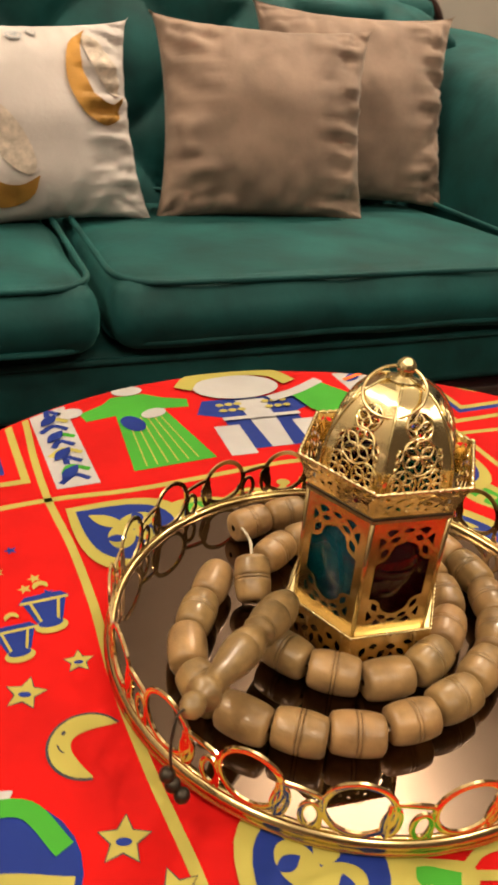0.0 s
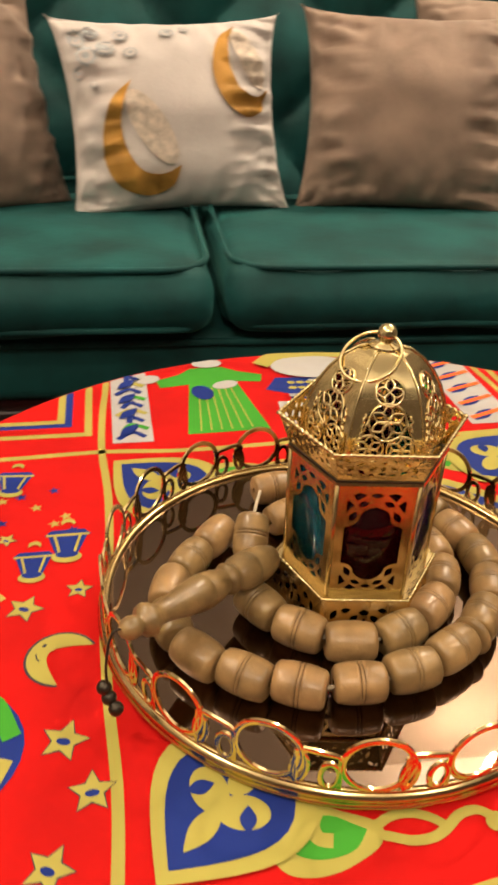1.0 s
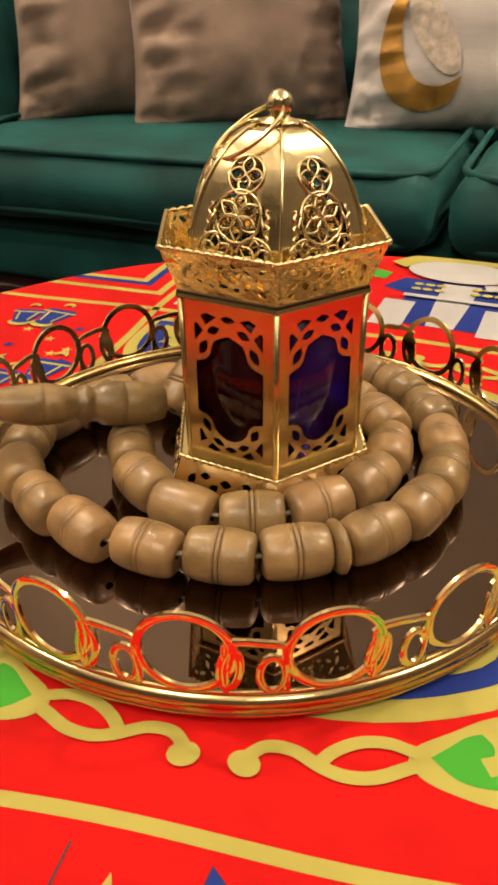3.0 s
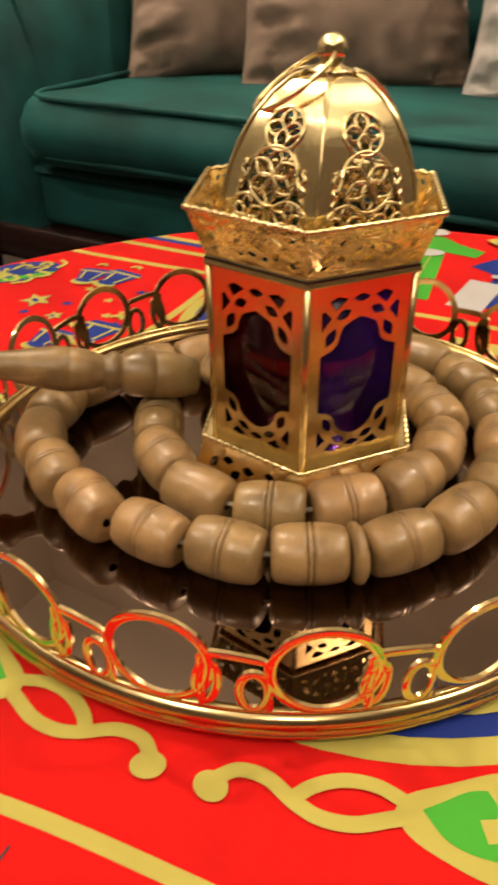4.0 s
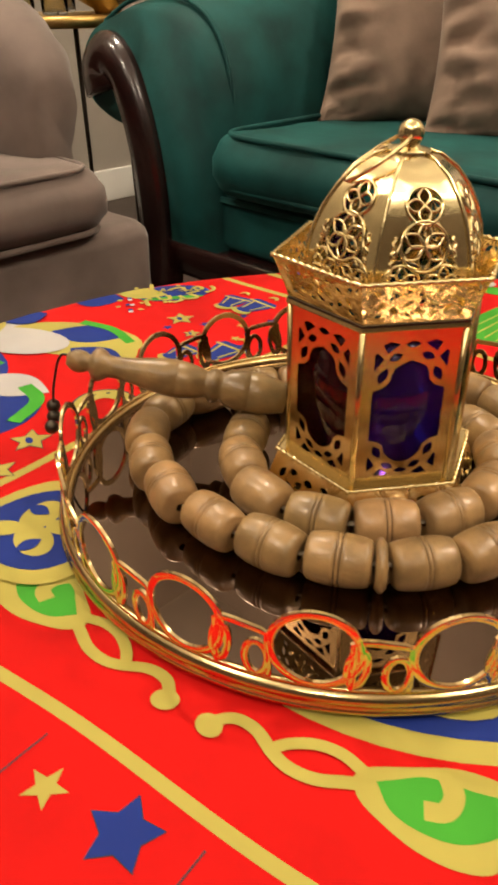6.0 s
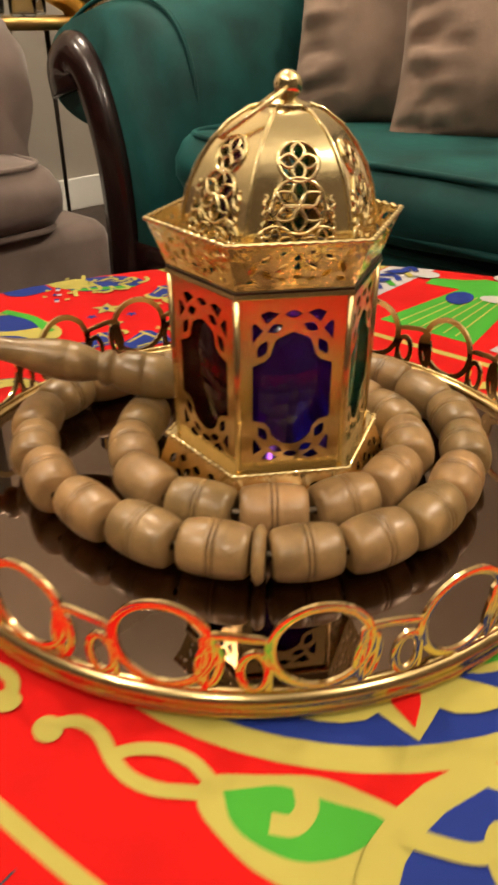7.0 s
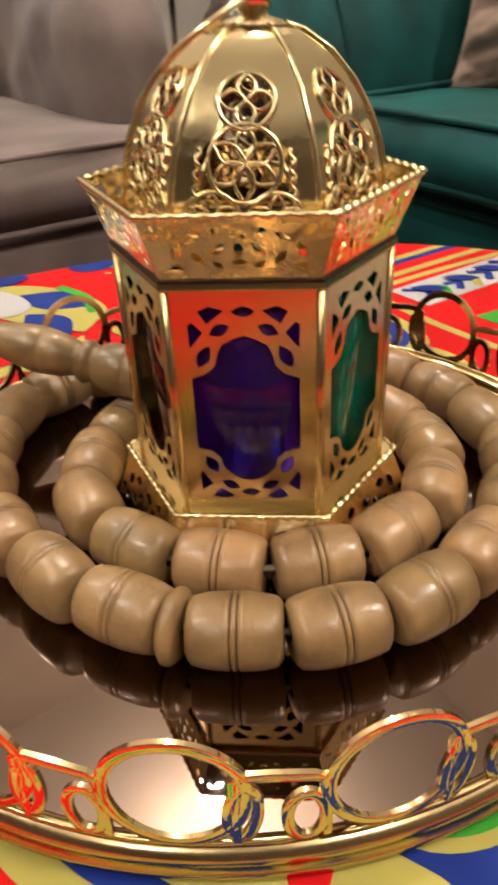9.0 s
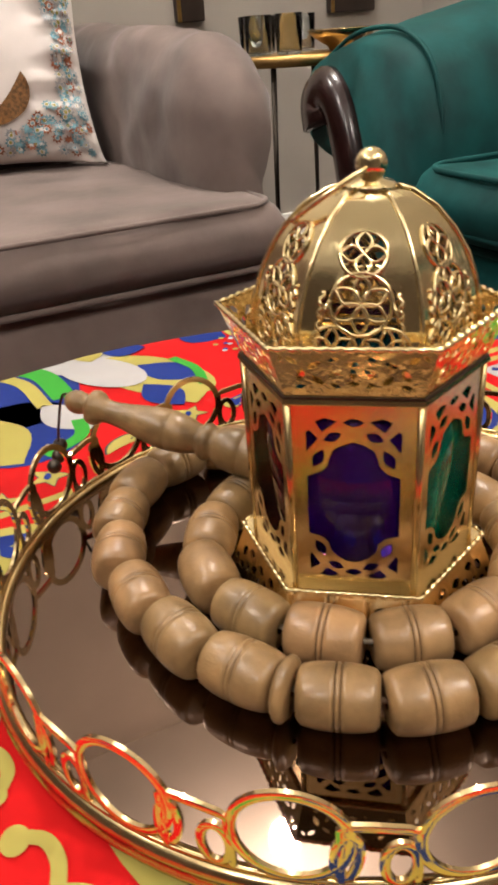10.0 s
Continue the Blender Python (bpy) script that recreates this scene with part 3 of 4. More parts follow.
def hexloft(prof, closed=False):
    bm = bmesh.new()
    rows = [hexring(r, z - Z0, bm) for r, z in prof]
    if closed:
        rows.append(rows[0])
    for a, b in zip(rows, rows[1:]):
        for k in range(6):
            bm.faces.new((a[k], a[(k + 1) % 6], b[(k + 1) % 6], b[k]))
    return bm


part("bottom_plate", hexloft([(0.002, 0.4815), (0.052, 0.4815), (0.052, 0.484), (0.002, 0.484)], True), GOLD, lantern, smooth=False)
part("top_frame", hexloft([(0.04, 0.5648), (0.0497, 0.5648), (0.0501, 0.5654), (0.0497, 0.567), (0.04, 0.567)], True), GOLD2, lantern, smooth=False)
# solid dark strip in place of the shaded gap below the brim
part("seam", hexloft([(0.046, 0.5671), (0.0494, 0.5671), (0.0494, 0.5679), (0.046, 0.5679)], True), BLACKMETAL, lantern, "dark strip drawn as the shade in the open seam", smooth=False)
SKIRT = Wall([(0.0605, 0.4605), (0.0525, 0.4825)])
W0, W1, HS = 1000 * SKIRT.width(0), 1000 * SKIRT.width(1), 1000 * SKIRT.l[-1]
six("skirt_panel", sharp(part("skirt_panel", pierced(SKIRT, [(-W0, 0), (W0, 0), (W1, HS), (-W1, HS)], [leaf2(0, 15, 7, 4.4, 0), leaf2(0, 8, 4.4, 7, 0)] + both([leaf2(-6.5, 11, 7, 4.2, 40), leaf2(-11.5, 16.5, 6.4, 3.8, 10), leaf2(-12.5, 8, 6.6, 4, -40), leaf2(-19, 13.5, 7.4, 4.2, 60), leaf2(-19.5, 6, 6.4, 3.6, 10), leaf2(-25.5, 7, 4.6, 3, 50)]), th=0.0009), EMBOSSED, lantern)))


def rope(r, z):
    """A twisted wire round the hexagon."""
    pts = []
    for k in range(6):
        a = Vector((r * math.cos(k * math.pi / 3), r * math.sin(k * math.pi / 3), z - Z0))
        b = Vector((r * math.cos((k + 1) * math.pi / 3), r * math.sin((k + 1) * math.pi / 3), z - Z0))
        n = 48
        pts += [a.lerp(b, i / n) + Vector((0, 0, 0.0003 * math.sin(i * math.pi / 2))) for i in range(n)]
    return tube(pts, lambda f: 0.0011 + 0.0003 * math.sin(f * 288 * math.pi / 2 + 0.8), 6, True)


part("rope_edge", rope(0.0532, 0.4835), GOLD, lantern)
BRIM = Wall([(0.0486, 0.5678), (0.0569, 0.5885)])
W0, W1, HB = 1000 * BRIM.width(0), 1000 * BRIM.width(1), 1000 * BRIM.l[-1]
bh = [leaf2(0, 6.5, 5, 2.6, 0), leaf2(0, 15.5, 5, 2.6, 0), leaf2(0, 11, 3, 5, 0)]
bh += both([leaf2(-6, 11, 6, 2.8, 45), leaf2(-6, 5.5, 4.4, 2.2, -35), leaf2(-6.4, 17.5, 4.6, 2.2, 20), leaf2(-12, 8, 6, 2.8, -50), leaf2(-13, 15, 6, 2.8, 35), leaf2(-18, 10.5, 6.4, 3, 70), leaf2(-18.4, 5, 4.4, 2.4, 20), leaf2(-20.5, 17.2, 5.4, 2.6, -40), leaf2(-24.5, 18, 3.6, 1.8, 60)])
brim0 = sharp(part("brim_panel", pierced(BRIM, [(-W0, 0), (W0, 0), (W1, HB), (-W1, HB)], bh, th=0.0007), EMBOSSED, lantern))
six("brim_panel", brim0)
part("rope_edge", rope(0.0567, 0.5885), GOLD, lantern)
DOME = Wall([(0.0435, 0.5705), (0.0435, 0.580), (0.0425, 0.590), (0.0400, 0.600), (0.0360, 0.6095), (0.0305, 0.6180), (0.0235, 0.6255), (0.0150, 0.6310), (0.0095, 0.6325)])
LD = 1000 * DOME.l[-1]
edge = [(1000 * DOME.width(DOME.l[-1] * k / 10) - 0.3, LD * k / 10) for k in range(11)]
outline = [(-x, y) for x, y in edge][::-1] + edge


def arch_opening():
    """The pierced field of one dome side: a round head on a broad arch with scalloped sides."""
    side = [(-(15.6 - 0.10 * max(0, l - 14) + 0.7 * math.sin(l * 1.5)), l) for l in [5 + 1.2 * k for k in range(24)]]
    side += [(-10.2, 35.4), (-7.2, 38.2), (-6.0, 40.6)]
    head = [(8.4 * math.cos(radians(a)), 46.5 + 8.4 * math.sin(radians(a))) for a in range(222, -43, -12)]
    return side + head + [(-x, y) for x, y in side[::-1]]


six("dome_panel", sharp(part("dome_panel", pierced(DOME, outline, [arch_opening()], 14, 0.0007), GOLD, lantern), 50))


def on_dome(x, l, lift=-0.0002):
    r, z, x = DOME.at(x / 1000, l / 1000, lift)
    return (r * 0.866, x, z)


def tracery():
    """Thin interlaced rings and petals that fill the pierced field, as one cast lattice."""
    bm = bmesh.new()
    for x0, l0, r0, n in ((0, 46.5, 8.0, 4), (0, 29.5, 10.6, 6), (-9.4, 13.5, 8.4, 6), (9.4, 13.5, 8.4, 6)):
        tube([on_dome(x0 + r0 * math.cos(q), l0 + r0 * math.sin(q)) for q in [2 * math.pi * i / 30 for i in range(30)]], 0.00085, 6, True, bm)
        for k in range(n):
            a = radians(90 + 360 * k / n)
            loop = drop(r0 * 0.96, r0 * (0.66 if n == 4 else 0.52), x0, l0, math.degrees(a), 8)
            tube([on_dome(x, l) for x, l in loop], 0.00075, 5, True, bm)
    for s in (-1, 1):
        tube([on_dome(s * (15.0 - 0.10 * max(0, l - 14) + 0.7 * math.sin(l * 1.5)), l) for l in [5 + 0.7 * k for k in range(42)]], 0.0008, 6, False, bm)
        tube([on_dome(s * x, l) for x, l in ((10.4, 31), (12.2, 27), (13.6, 22.5))], 0.0008, 6, False, bm)
        tube([on_dome(s * x, l) for x, l in ((5.6, 40.4), (4.6, 39.4))], 0.0008, 6, False, bm)
    return bm


six("dome_tracery", part("dome_tracery", tracery(), GOLD, lantern))
for k in range(6):
    rib = tube([(r + 0.0002, 0, z - Z0) for r, z in DOME.p], 0.0009, 8)
    part("dome_rib", rib, GOLD, lantern).matrix_basis = pose(0, 0, 0, 0, 0, 60 * k)
part("cap", lathe([(0.0, 0.6325 - Z0), (0.0105, 0.632 - Z0), (0.0085, 0.6335 - Z0), (0.0045, 0.6345 - Z0), (0.004, 0.636 - Z0), (0, 0.636 - Z0)], 24), GOLD, lantern)
FIN = 0.6395 - Z0
ball = lathe([(0.0058 * math.sin(a), FIN - 0.0058 * math.cos(a)) for a in [math.pi * k / 14 for k in range(15)]], 24)
finial = part("finial", ball, GOLD, lantern)
AZ = radians(-118 - 17.5)
d, side = Vector((math.cos(AZ) * 0.80, math.sin(AZ) * 0.80, -0.60)), Vector((-math.sin(AZ), math.cos(AZ), 0))
c = Vector((0, 0, FIN - 0.0005)) + d * 0.0172
part("carry_ring", tube([c + 0.0178 * (math.cos(q) * d + math.sin(q) * side) for q in [2 * math.pi * k / 40 for k in range(40)]], 0.001, 8, True), GOLD, lantern)

# the domed lid sits slightly askew
lean = Matrix.Rotation(radians(-17.5), 3, "Z") @ Vector((0.5, 0.866, 0))
base = Vector((0, 0, DOME.p[0][1] - Z0))
LID = Matrix.Translation(base + lean * 0.001) @ Matrix.Rotation(radians(2.4), 4, Vector((0, 0, 1)).cross(lean)) @ Matrix.Translation(-base)
for o in lantern.children:
    if o.name.split(".")[0] in ("dome_panel", "dome_tracery", "dome_rib", "cap", "finial", "carry_ring"):
        o.matrix_basis = LID @ o.matrix_basis

# ---- prayer beads ----
beads = empty("prayer_beads", pose(*LANT, T + 0.0086), "long string of large turned olive wood beads", "prayer beads")
OUTER = [(-112, 0.118), (-93, 0.111), (-77, 0.1005), (-58, 0.0930), (-38.5, 0.0885), (-14, 0.0880), (8, 0.0895), (28, 0.0912), (49, 0.0928), (71, 0.0985), (90, 0.1045), (110, 0.1070), (127, 0.1085), (150, 0.113)]
INNER = [(-178, 0.080), (-149, 0.0765), (-117, 0.0715), (-82, 0.0695), (-55, 0.0635), (-24, 0.058), (10, 0.0592), (41, 0.0632), (69, 0.0692), (94, 0.0725), (120, 0.0745), (143, 0.0735), (165, 0.0735)]


def radius_at(table, a):
    for (a0, r0), (a1, r1) in zip(table, table[1:]):
        if a0 <= a <= a1:
            f = (a - a0) / (a1 - a0)
            f = f * f * (3 - 2 * f) * 0.5 + f * 0.5
            return r0 + f * (r1 - r0)
    return table[0][1] if a < table[0][0] else table[-1][1]


def barrel(groove):
    h, r = 0.0151, 0.0124
    prof = [(0.0022, -h), (0.0085, -h), (0.0096, -h + 0.0006)]
    zs = [h * (-1 + 2 * k / 18) for k in range(1, 18)]
    if groove:
        zs = [z for z in zs if abs(z) > 0.0022] + [g + d for g in (-0.0011, 0.0011) for d in (-0.0005, -0.0002, 0.0002, 0.0005)]
    for z in sorted(zs):
        rr = r * (1 - 0.17 * abs(z / h) ** 2.6)
        if groove and abs(abs(z) - 0.0011) < 0.0003:
            rr -= 0.0011
        prof.append((rr, z))
    return lathe(prof + [(0.0096, h - 0.0006), (0.0085, h), (0.0022, h)], 28, m=pose(0, 0, 0, 0, 90, 0))


bead_a = barrel(True)
bead_b = barrel(False)
first = {}


def bead(x, y, z, az, tilt=0.0, plain=False, size=1.0):
    m = pose(x, y, z, 0, 0, az) @ pose(0, 0, 0, random.uniform(0, 360), tilt, 0) @ Matrix.Diagonal((size, size, size, 1))
    if plain not in first:
        first[plain] = part("bead", bead_b if plain else bead_a, BEAD, beads)
        if not plain:
            first[plain].data.materials.append(BURNT)
            for p in first[plain].data.polygons:
                p.material_index = int(abs(abs(p.center.x) - 0.0011) < 0.00015)
        first[plain].matrix_basis = m
    else:
        again("bead", first[plain], m, beads)


def string_of(table, a_start, a_end, step, up_from, down_from):
    """Beads at an even pitch both ways along the curve; returns the thread."""
    for sign, a in ((1, up_from), (-1, down_from)):
        while a_start <= a <= a_end:
            r, r2 = radius_at(table, a), radius_at(table, min(a + 2, a_end))
            t = Vector((r2 * math.cos(radians(a + 2)) - r * math.cos(radians(a)), r2 * math.sin(radians(a + 2)) - r * math.sin(radians(a))))
            bead(r * math.cos(radians(a)), r * math.sin(radians(a)), 0.0124, math.degrees(math.atan2(t.y, t.x)) + random.uniform(-4, 4), plain=random.random() < 0.3, size=random.uniform(0.97, 1.02))
            slope = (radius_at(table, min(a + 1, a_end)) - radius_at(table, max(a - 1, a_start))) / 2 / radians(1)
            a += sign * math.degrees(step / math.hypot(r, slope))
    return tube([(radius_at(table, a) * math.cos(radians(a)), radius_at(table, a) * math.sin(radians(a)), 0.0122) for a in range(int(a_start), int(a_end), 4)], 0.0012, 6)


THREAD = mat("pale_thread", (0.45, 0.38, 0.28, 1), 0.8)
part("thread", string_of(OUTER, -104, 143, 0.0315, -14, -38.5), THREAD, beads)
part("thread", string_of(INNER, -150, 150, 0.0312, 10, -22.5), THREAD, beads)
sp = part("spacer", lathe([(0.002, -0.0026), (0.0105, -0.0026), (0.0126, -0.0008), (0.0126, 0.0008), (0.0105, 0.0026), (0.002, 0.0026)], 28, m=pose(0, 0, 0, 0, 90, 0)), BEAD, beads)
sp.matrix_basis = pose(0.0893 * math.cos(radians(-26.5)), 0.0893 * math.sin(radians(-26.5)), 0.0124, 0, 0, 63)
# the beads by the turned end piece
LOOP = [(-0.0415, -0.1135), (-0.0720, -0.1075), (-0.0965, -0.0885), (-0.1090, -0.0595), (-0.1065, -0.0280), (-0.0995, 0.0030)]
for k, (x, y) in enumerate(LOOP):
    (xa, ya), (xb, yb) = LOOP[max(k - 1, 0)], LOOP[min(k + 1, len(LOOP) - 1)]
    bead(x, y, 0.0124, math.degrees(math.atan2(yb - ya, xb - xa)), plain=k % 2 == 1)
bead(-0.0730, 0.0030, 0.0195, 100, -38)
part("thread", tube(smoothline([(x, y, 0.0122) for x, y in LOOP]), 0.0012, 6), THREAD, beads)
part("thread", tube(smoothline([(-0.0748, 0.0135, 0.028), (-0.0765, 0.028, 0.031), (-0.081, 0.052, 0.022), (-0.086, 0.072, 0.0125)]), 0.0012, 6), THREAD, beads)
# the turned end piece, resting on the beads and the rail
TIP, NECK = Vector((0.207 - LANT[0], 0.484 - LANT[1], 0.5115 - T - 0.0086)), Vector((0.2555 - LANT[0], 0.5935 - LANT[1], 0.4895 - T - 0.0086))
LEN = (NECK - TIP).length
prof = [(0, -0.006), (0.0035, -0.0055), (0.006, -0.002), (0.0066, 0.001), (0.006, 0.0045), (0.0048, 0.0065), (0.0052, 0.0075), (0.0092, 0.010), (0.0098, 0.0125), (0.0088, 0.0152), (0.0066, 0.018), (0.0062, 0.022), (0.0072, 0.031), (0.0092, 0.041), (0.0107, 0.051), (0.0110, 0.057), (0.0106, 0.0575), (0.0106, 0.058), (0.0109, 0.0585), (0.0098, 0.067), (0.0080, 0.0735), (0.0076, 0.075), (0.0092, 0.0765), (0.0102, 0.079), (0.0092, 0.0815), (0.0082, 0.083), (0.0090, 0.0845), (0.0112, 0.088), (0.0120, 0.096), (0.0119, 0.0985), (0.0115, 0.099), (0.0119, 0.0995), (0.0117, 0.107), (0.0106, 0.1135), (0.0085, LEN - 0.001), (0.002, LEN)]
end = part("end_piece", lathe(prof, 32), BEAD, beads, "long turned wooden end piece")
end.matrix_basis = Matrix.Translation(TIP) @ (NECK - TIP).to_track_quat("Z", "Y").to_matrix().to_4x4()
part("thread", tube(smoothline([TIP + Vector((0, 0, 0)), TIP + Vector((-0.006, -0.008, 0.002)), TIP + Vector((-0.008, -0.014, -0.016)), TIP + Vector((-0.006, -0.017, -0.034))]), 0.0008, 6), BLACKMETAL, beads)
for dx, dy, dz in ((-0.006, -0.017, -0.036), (-0.001, -0.0195, -0.040), (-0.009, -0.016, -0.0305)):
    o = part("small_bead", lathe([(0.0042 * math.sin(a), -0.0042 * math.cos(a)) for a in [math.pi * k / 8 for k in range(9)]], 14), BLACKMETAL, beads, "small dark bead")
    o.matrix_basis = Matrix.Translation(TIP + Vector((dx, dy, dz)))

# ---- green sofa ----
sofa = empty("green_sofa", ROOM, "emerald green velvet sofa with rolled arms and dark wood trim", "sofa")


def lumpy(bm, amount, scale, seed=0.0):
    bm.normal_update()
    for v in bm.verts:
        v.co += v.normal * amount * noise.noise(v.co * scale + Vector((seed, seed * 2, 0)))
    return bm


def cushion(x0, x1, y0, y1, z0, z1, crown=0.012, n=22, r=0.04, seed=0.0, drop_back=0.0):
    """A boxed seat cushion with soft edges and a crowned top."""
    bm = box(x0, x1, y0, y1, z0, z1, r, 5)
    for k in range(1, n):
        bmesh.ops.bisect_plane(bm, geom=bm.verts[:] + bm.edges[:] + bm.faces[:], plane_co=(x0 + (x1 - x0) * k / n, 0, 0), plane_no=(1, 0, 0))
    for k in range(1, 12):
        bmesh.ops.bisect_plane(bm, geom=bm.verts[:] + bm.edges[:] + bm.faces[:], plane_co=(0, y0 + (y1 - y0) * k / 12, 0), plane_no=(0, 1, 0))
    bmesh.ops.bisect_plane(bm, geom=bm.verts[:] + bm.edges[:] + bm.faces[:], plane_co=(0, 0, (z0 + z1) / 2), plane_no=(0, 0, 1))
    for v in bm.verts:
        fx, fy = (v.co.x - x0) / (x1 - x0), (v.co.y - y0) / (y1 - y0)
        if v.co.z > (z0 + z1) / 2 + 0.005:
            v.co.z += crown * max(0, math.sin(math.pi * min(1, max(0, fx)))) ** 0.5 * math.sin(math.pi * min(1, max(0, fy))) - drop_back * fy
        if abs(v.co.z - (z0 + z1) / 2) < 0.02 and fy < 0.1:
            v.co.y -= 0.008
    return lumpy(bm, 0.006, 7, seed)


def rounded_loop(x0, x1, y0, y1, z, r=0.05, n=5):
    out = []
    for cx, cy, a0 in ((x1 - r, y0 + r, -90), (x1 - r, y1 - r, 0), (x0 + r, y1 - r, 90), (x0 + r, y0 + r, 180)):
        out += [(cx + r * math.cos(radians(a0 + 90 * k / n)), cy + r * math.sin(radians(a0 + 90 * k / n)), z) for k in range(n + 1)]
    return out


part("base", lumpy(box(-1.05, 1.05, 0.015, 0.82, 0.235, 0.352, 0.025, 3), 0.004, 6), GREEN, sofa)
part("base_piping", tube([(-1.03, 0.012, 0.338), (-0.5, 0.012, 0.336), (0.0, 0.012, 0.337), (0.5, 0.012, 0.335), (1.03, 0.012, 0.338)], 0.006, 8), GREEN, sofa)
for s in (-1, 1):
    x0, x1 = (-0.862, -0.012) if s < 0 else (0.006, 0.862)
    b = 0.0 if s < 0 else 0.012
    cu = part("seat_cushion", cushion(x0, x1, -0.035 + b, 0.64, 0.354, 0.465, 0.014, seed=s * 3.0, drop_back=0.032), GREEN, sofa)
    part("piping", tube(rounded_loop(x0 + 0.008, x1 - 0.008, -0.022 + b, 0.62, 0.462, 0.07), 0.005, 8, True), GREEN, cu)
    part("piping", tube(rounded_loop(x0 + 0.004, x1 - 0.004, -0.028 + b, 0.62, 0.373, 0.06), 0.005, 8, True), GREEN, cu)


def arm(s):
    sec = smoothline([(p[0], p[1], 0) for p in ((0.87, 0.20), (0.868, 0.40), (0.88, 0.52), (0.925, 0.61), (1.0, 0.65), (1.08, 0.657), (1.17, 0.645), (1.25, 0.61), (1.29, 0.55), (1.265, 0.49), (1.20, 0.455), (1.125, 0.43), (1.085, 0.36), (1.065, 0.25), (1.06, 0.20))], 4)
    bm = bmesh.new()
    rows = []
    for k in range(15):
        v = 0.0 + 0.84 * k / 14
        sq = 0.96 if k in (0, 14) else 1.0
        rows.append([bm.verts.new((s * (1.05 + (p.x - 1.05) * sq), v, (0.45 + (p.y - 0.45) * sq) + (0.2 * v * min(1, max(0, (p.y - 0.4) / 0.2))))) for p in sec])
    for a, b in zip(rows, rows[1:]):
        for i in range(len(a) - 1):
            bm.faces.new((a[i], a[i + 1], b[i + 1], b[i]))
    bm.faces.new(rows[0])
    bm.faces.new(rows[-1][::-1])
    bmesh.ops.recalc_face_normals(bm, faces=bm.faces[:])
    return lumpy(bm, 0.004, 8, s)


def facing(s):
    """The scrolled wooden face of an arm, down to its foot."""
    line = smoothline([(p[0], 0, p[1]) for p in ((1.19, 0.505), (1.20, 0.545), (1.168, 0.57), (1.125, 0.54), (1.088, 0.46), (1.066, 0.37), (1.056, 0.26), (1.06, 0.15), (1.075, 0.06), (1.09, 0.0))], 6)
    bm = bmesh.new()
    rows = []
    n = len(line)
    for i, p in enumerate(line):
        d = (line[min(i + 1, n - 1)] - line[max(i - 1, 0)]).normalized()
        k = Vector((-d.z, 0, d.x)) * (0.038 + 0.022 * max(0, 1 - 3 * i / n))
        rows.append([bm.verts.new(((p + k * a).x * s, b, (p + k * a).z)) for a, b in ((-1, -0.012), (-0.7, -0.03), (0, -0.038), (0.7, -0.03), (1, -0.012), (1, 0.03), (-1, 0.03))])
    for a, b in zip(rows, rows[1:]):
        for i in range(7):
            bm.faces.new((a[i], a[(i + 1) % 7], b[(i + 1) % 7], b[i]))
    bm.faces.new(rows[0])
    bm.faces.new(rows[-1][::-1])
    bmesh.ops.recalc_face_normals(bm, faces=bm.faces[:])
    return bm


for s in (-1, 1):
    part("arm", arm(s), GREEN, sofa)
    edge_line = smoothline([(s * x, 0.05, z + 0.012) for x, z in ((0.872, 0.36), (0.885, 0.53), (0.928, 0.617), (1.0, 0.656), (1.08, 0.663), (1.17, 0.650), (1.252, 0.615))], 6)
    part("arm_piping", tube(edge_line, 0.0045, 8), GREEN, sofa)
    part("arm_facing", facing(s), WOOD_DARK, sofa, "dark polished mahogany scroll")
part("front_rail", box(-1.03, 1.03, -0.008, 0.78, 0.165, 0.235, 0.014, 3), WOOD_DARK, sofa, "dark polished wood rail")


def tufted():
    bm = bmesh.new()
    nx, nz = 120, 40
    rows = []
    for j in range(nz + 1):
        z = 0.40 + 0.50 * j / nz
        row = []
        for i in range(nx + 1):
            x = -0.98 + 1.96 * i / nx
            a, b = x / 0.17, (z - 0.40) / 0.16
            t = max(abs(math.sin(math.pi * (a + b) / 2)), 0) * max(abs(math.sin(math.pi * (a - b) / 2)), 0)
            y = 0.63 + 0.10 * (z - 0.4) / 0.5 - 0.045 * t ** 0.5
            if j > nz - 5:
                y += 0.012 * (j - nz + 5) ** 1.6
            corner = 0.05 * max(0, (abs(x) - 0.80) / 0.18) ** 2 * (z - 0.4) / 0.5
            row.append(bm.verts.new((x, y, z - corner * 1.2)))
        rows.append(row)
    for a, b in zip(rows, rows[1:]):
        for i in range(nx):
            bm.faces.new((a[i], a[i + 1], b[i + 1], b[i]))
    bmesh.ops.recalc_face_normals(bm, faces=bm.faces[:])
    return bm


part("back_shell", box(-0.97, 0.97, 0.76, 0.86, 0.15, 0.875, 0.03, 3), GREEN, sofa)
part("back_cushion", tufted(), GREEN, sofa, "deep buttoned green velvet back")
part("back_rail", tube(smoothline([(-1.02, 0.80, 0.70), (-1.0, 0.80, 0.80), (-0.95, 0.80, 0.865), (-0.8, 0.80, 0.90), (0, 0.80, 0.93), (0.8, 0.80, 0.90), (0.95, 0.80, 0.865), (1.0, 0.80, 0.80), (1.02, 0.80, 0.70)]), 0.024, 10), WOOD_DARK, sofa, "dark polished wood rail")


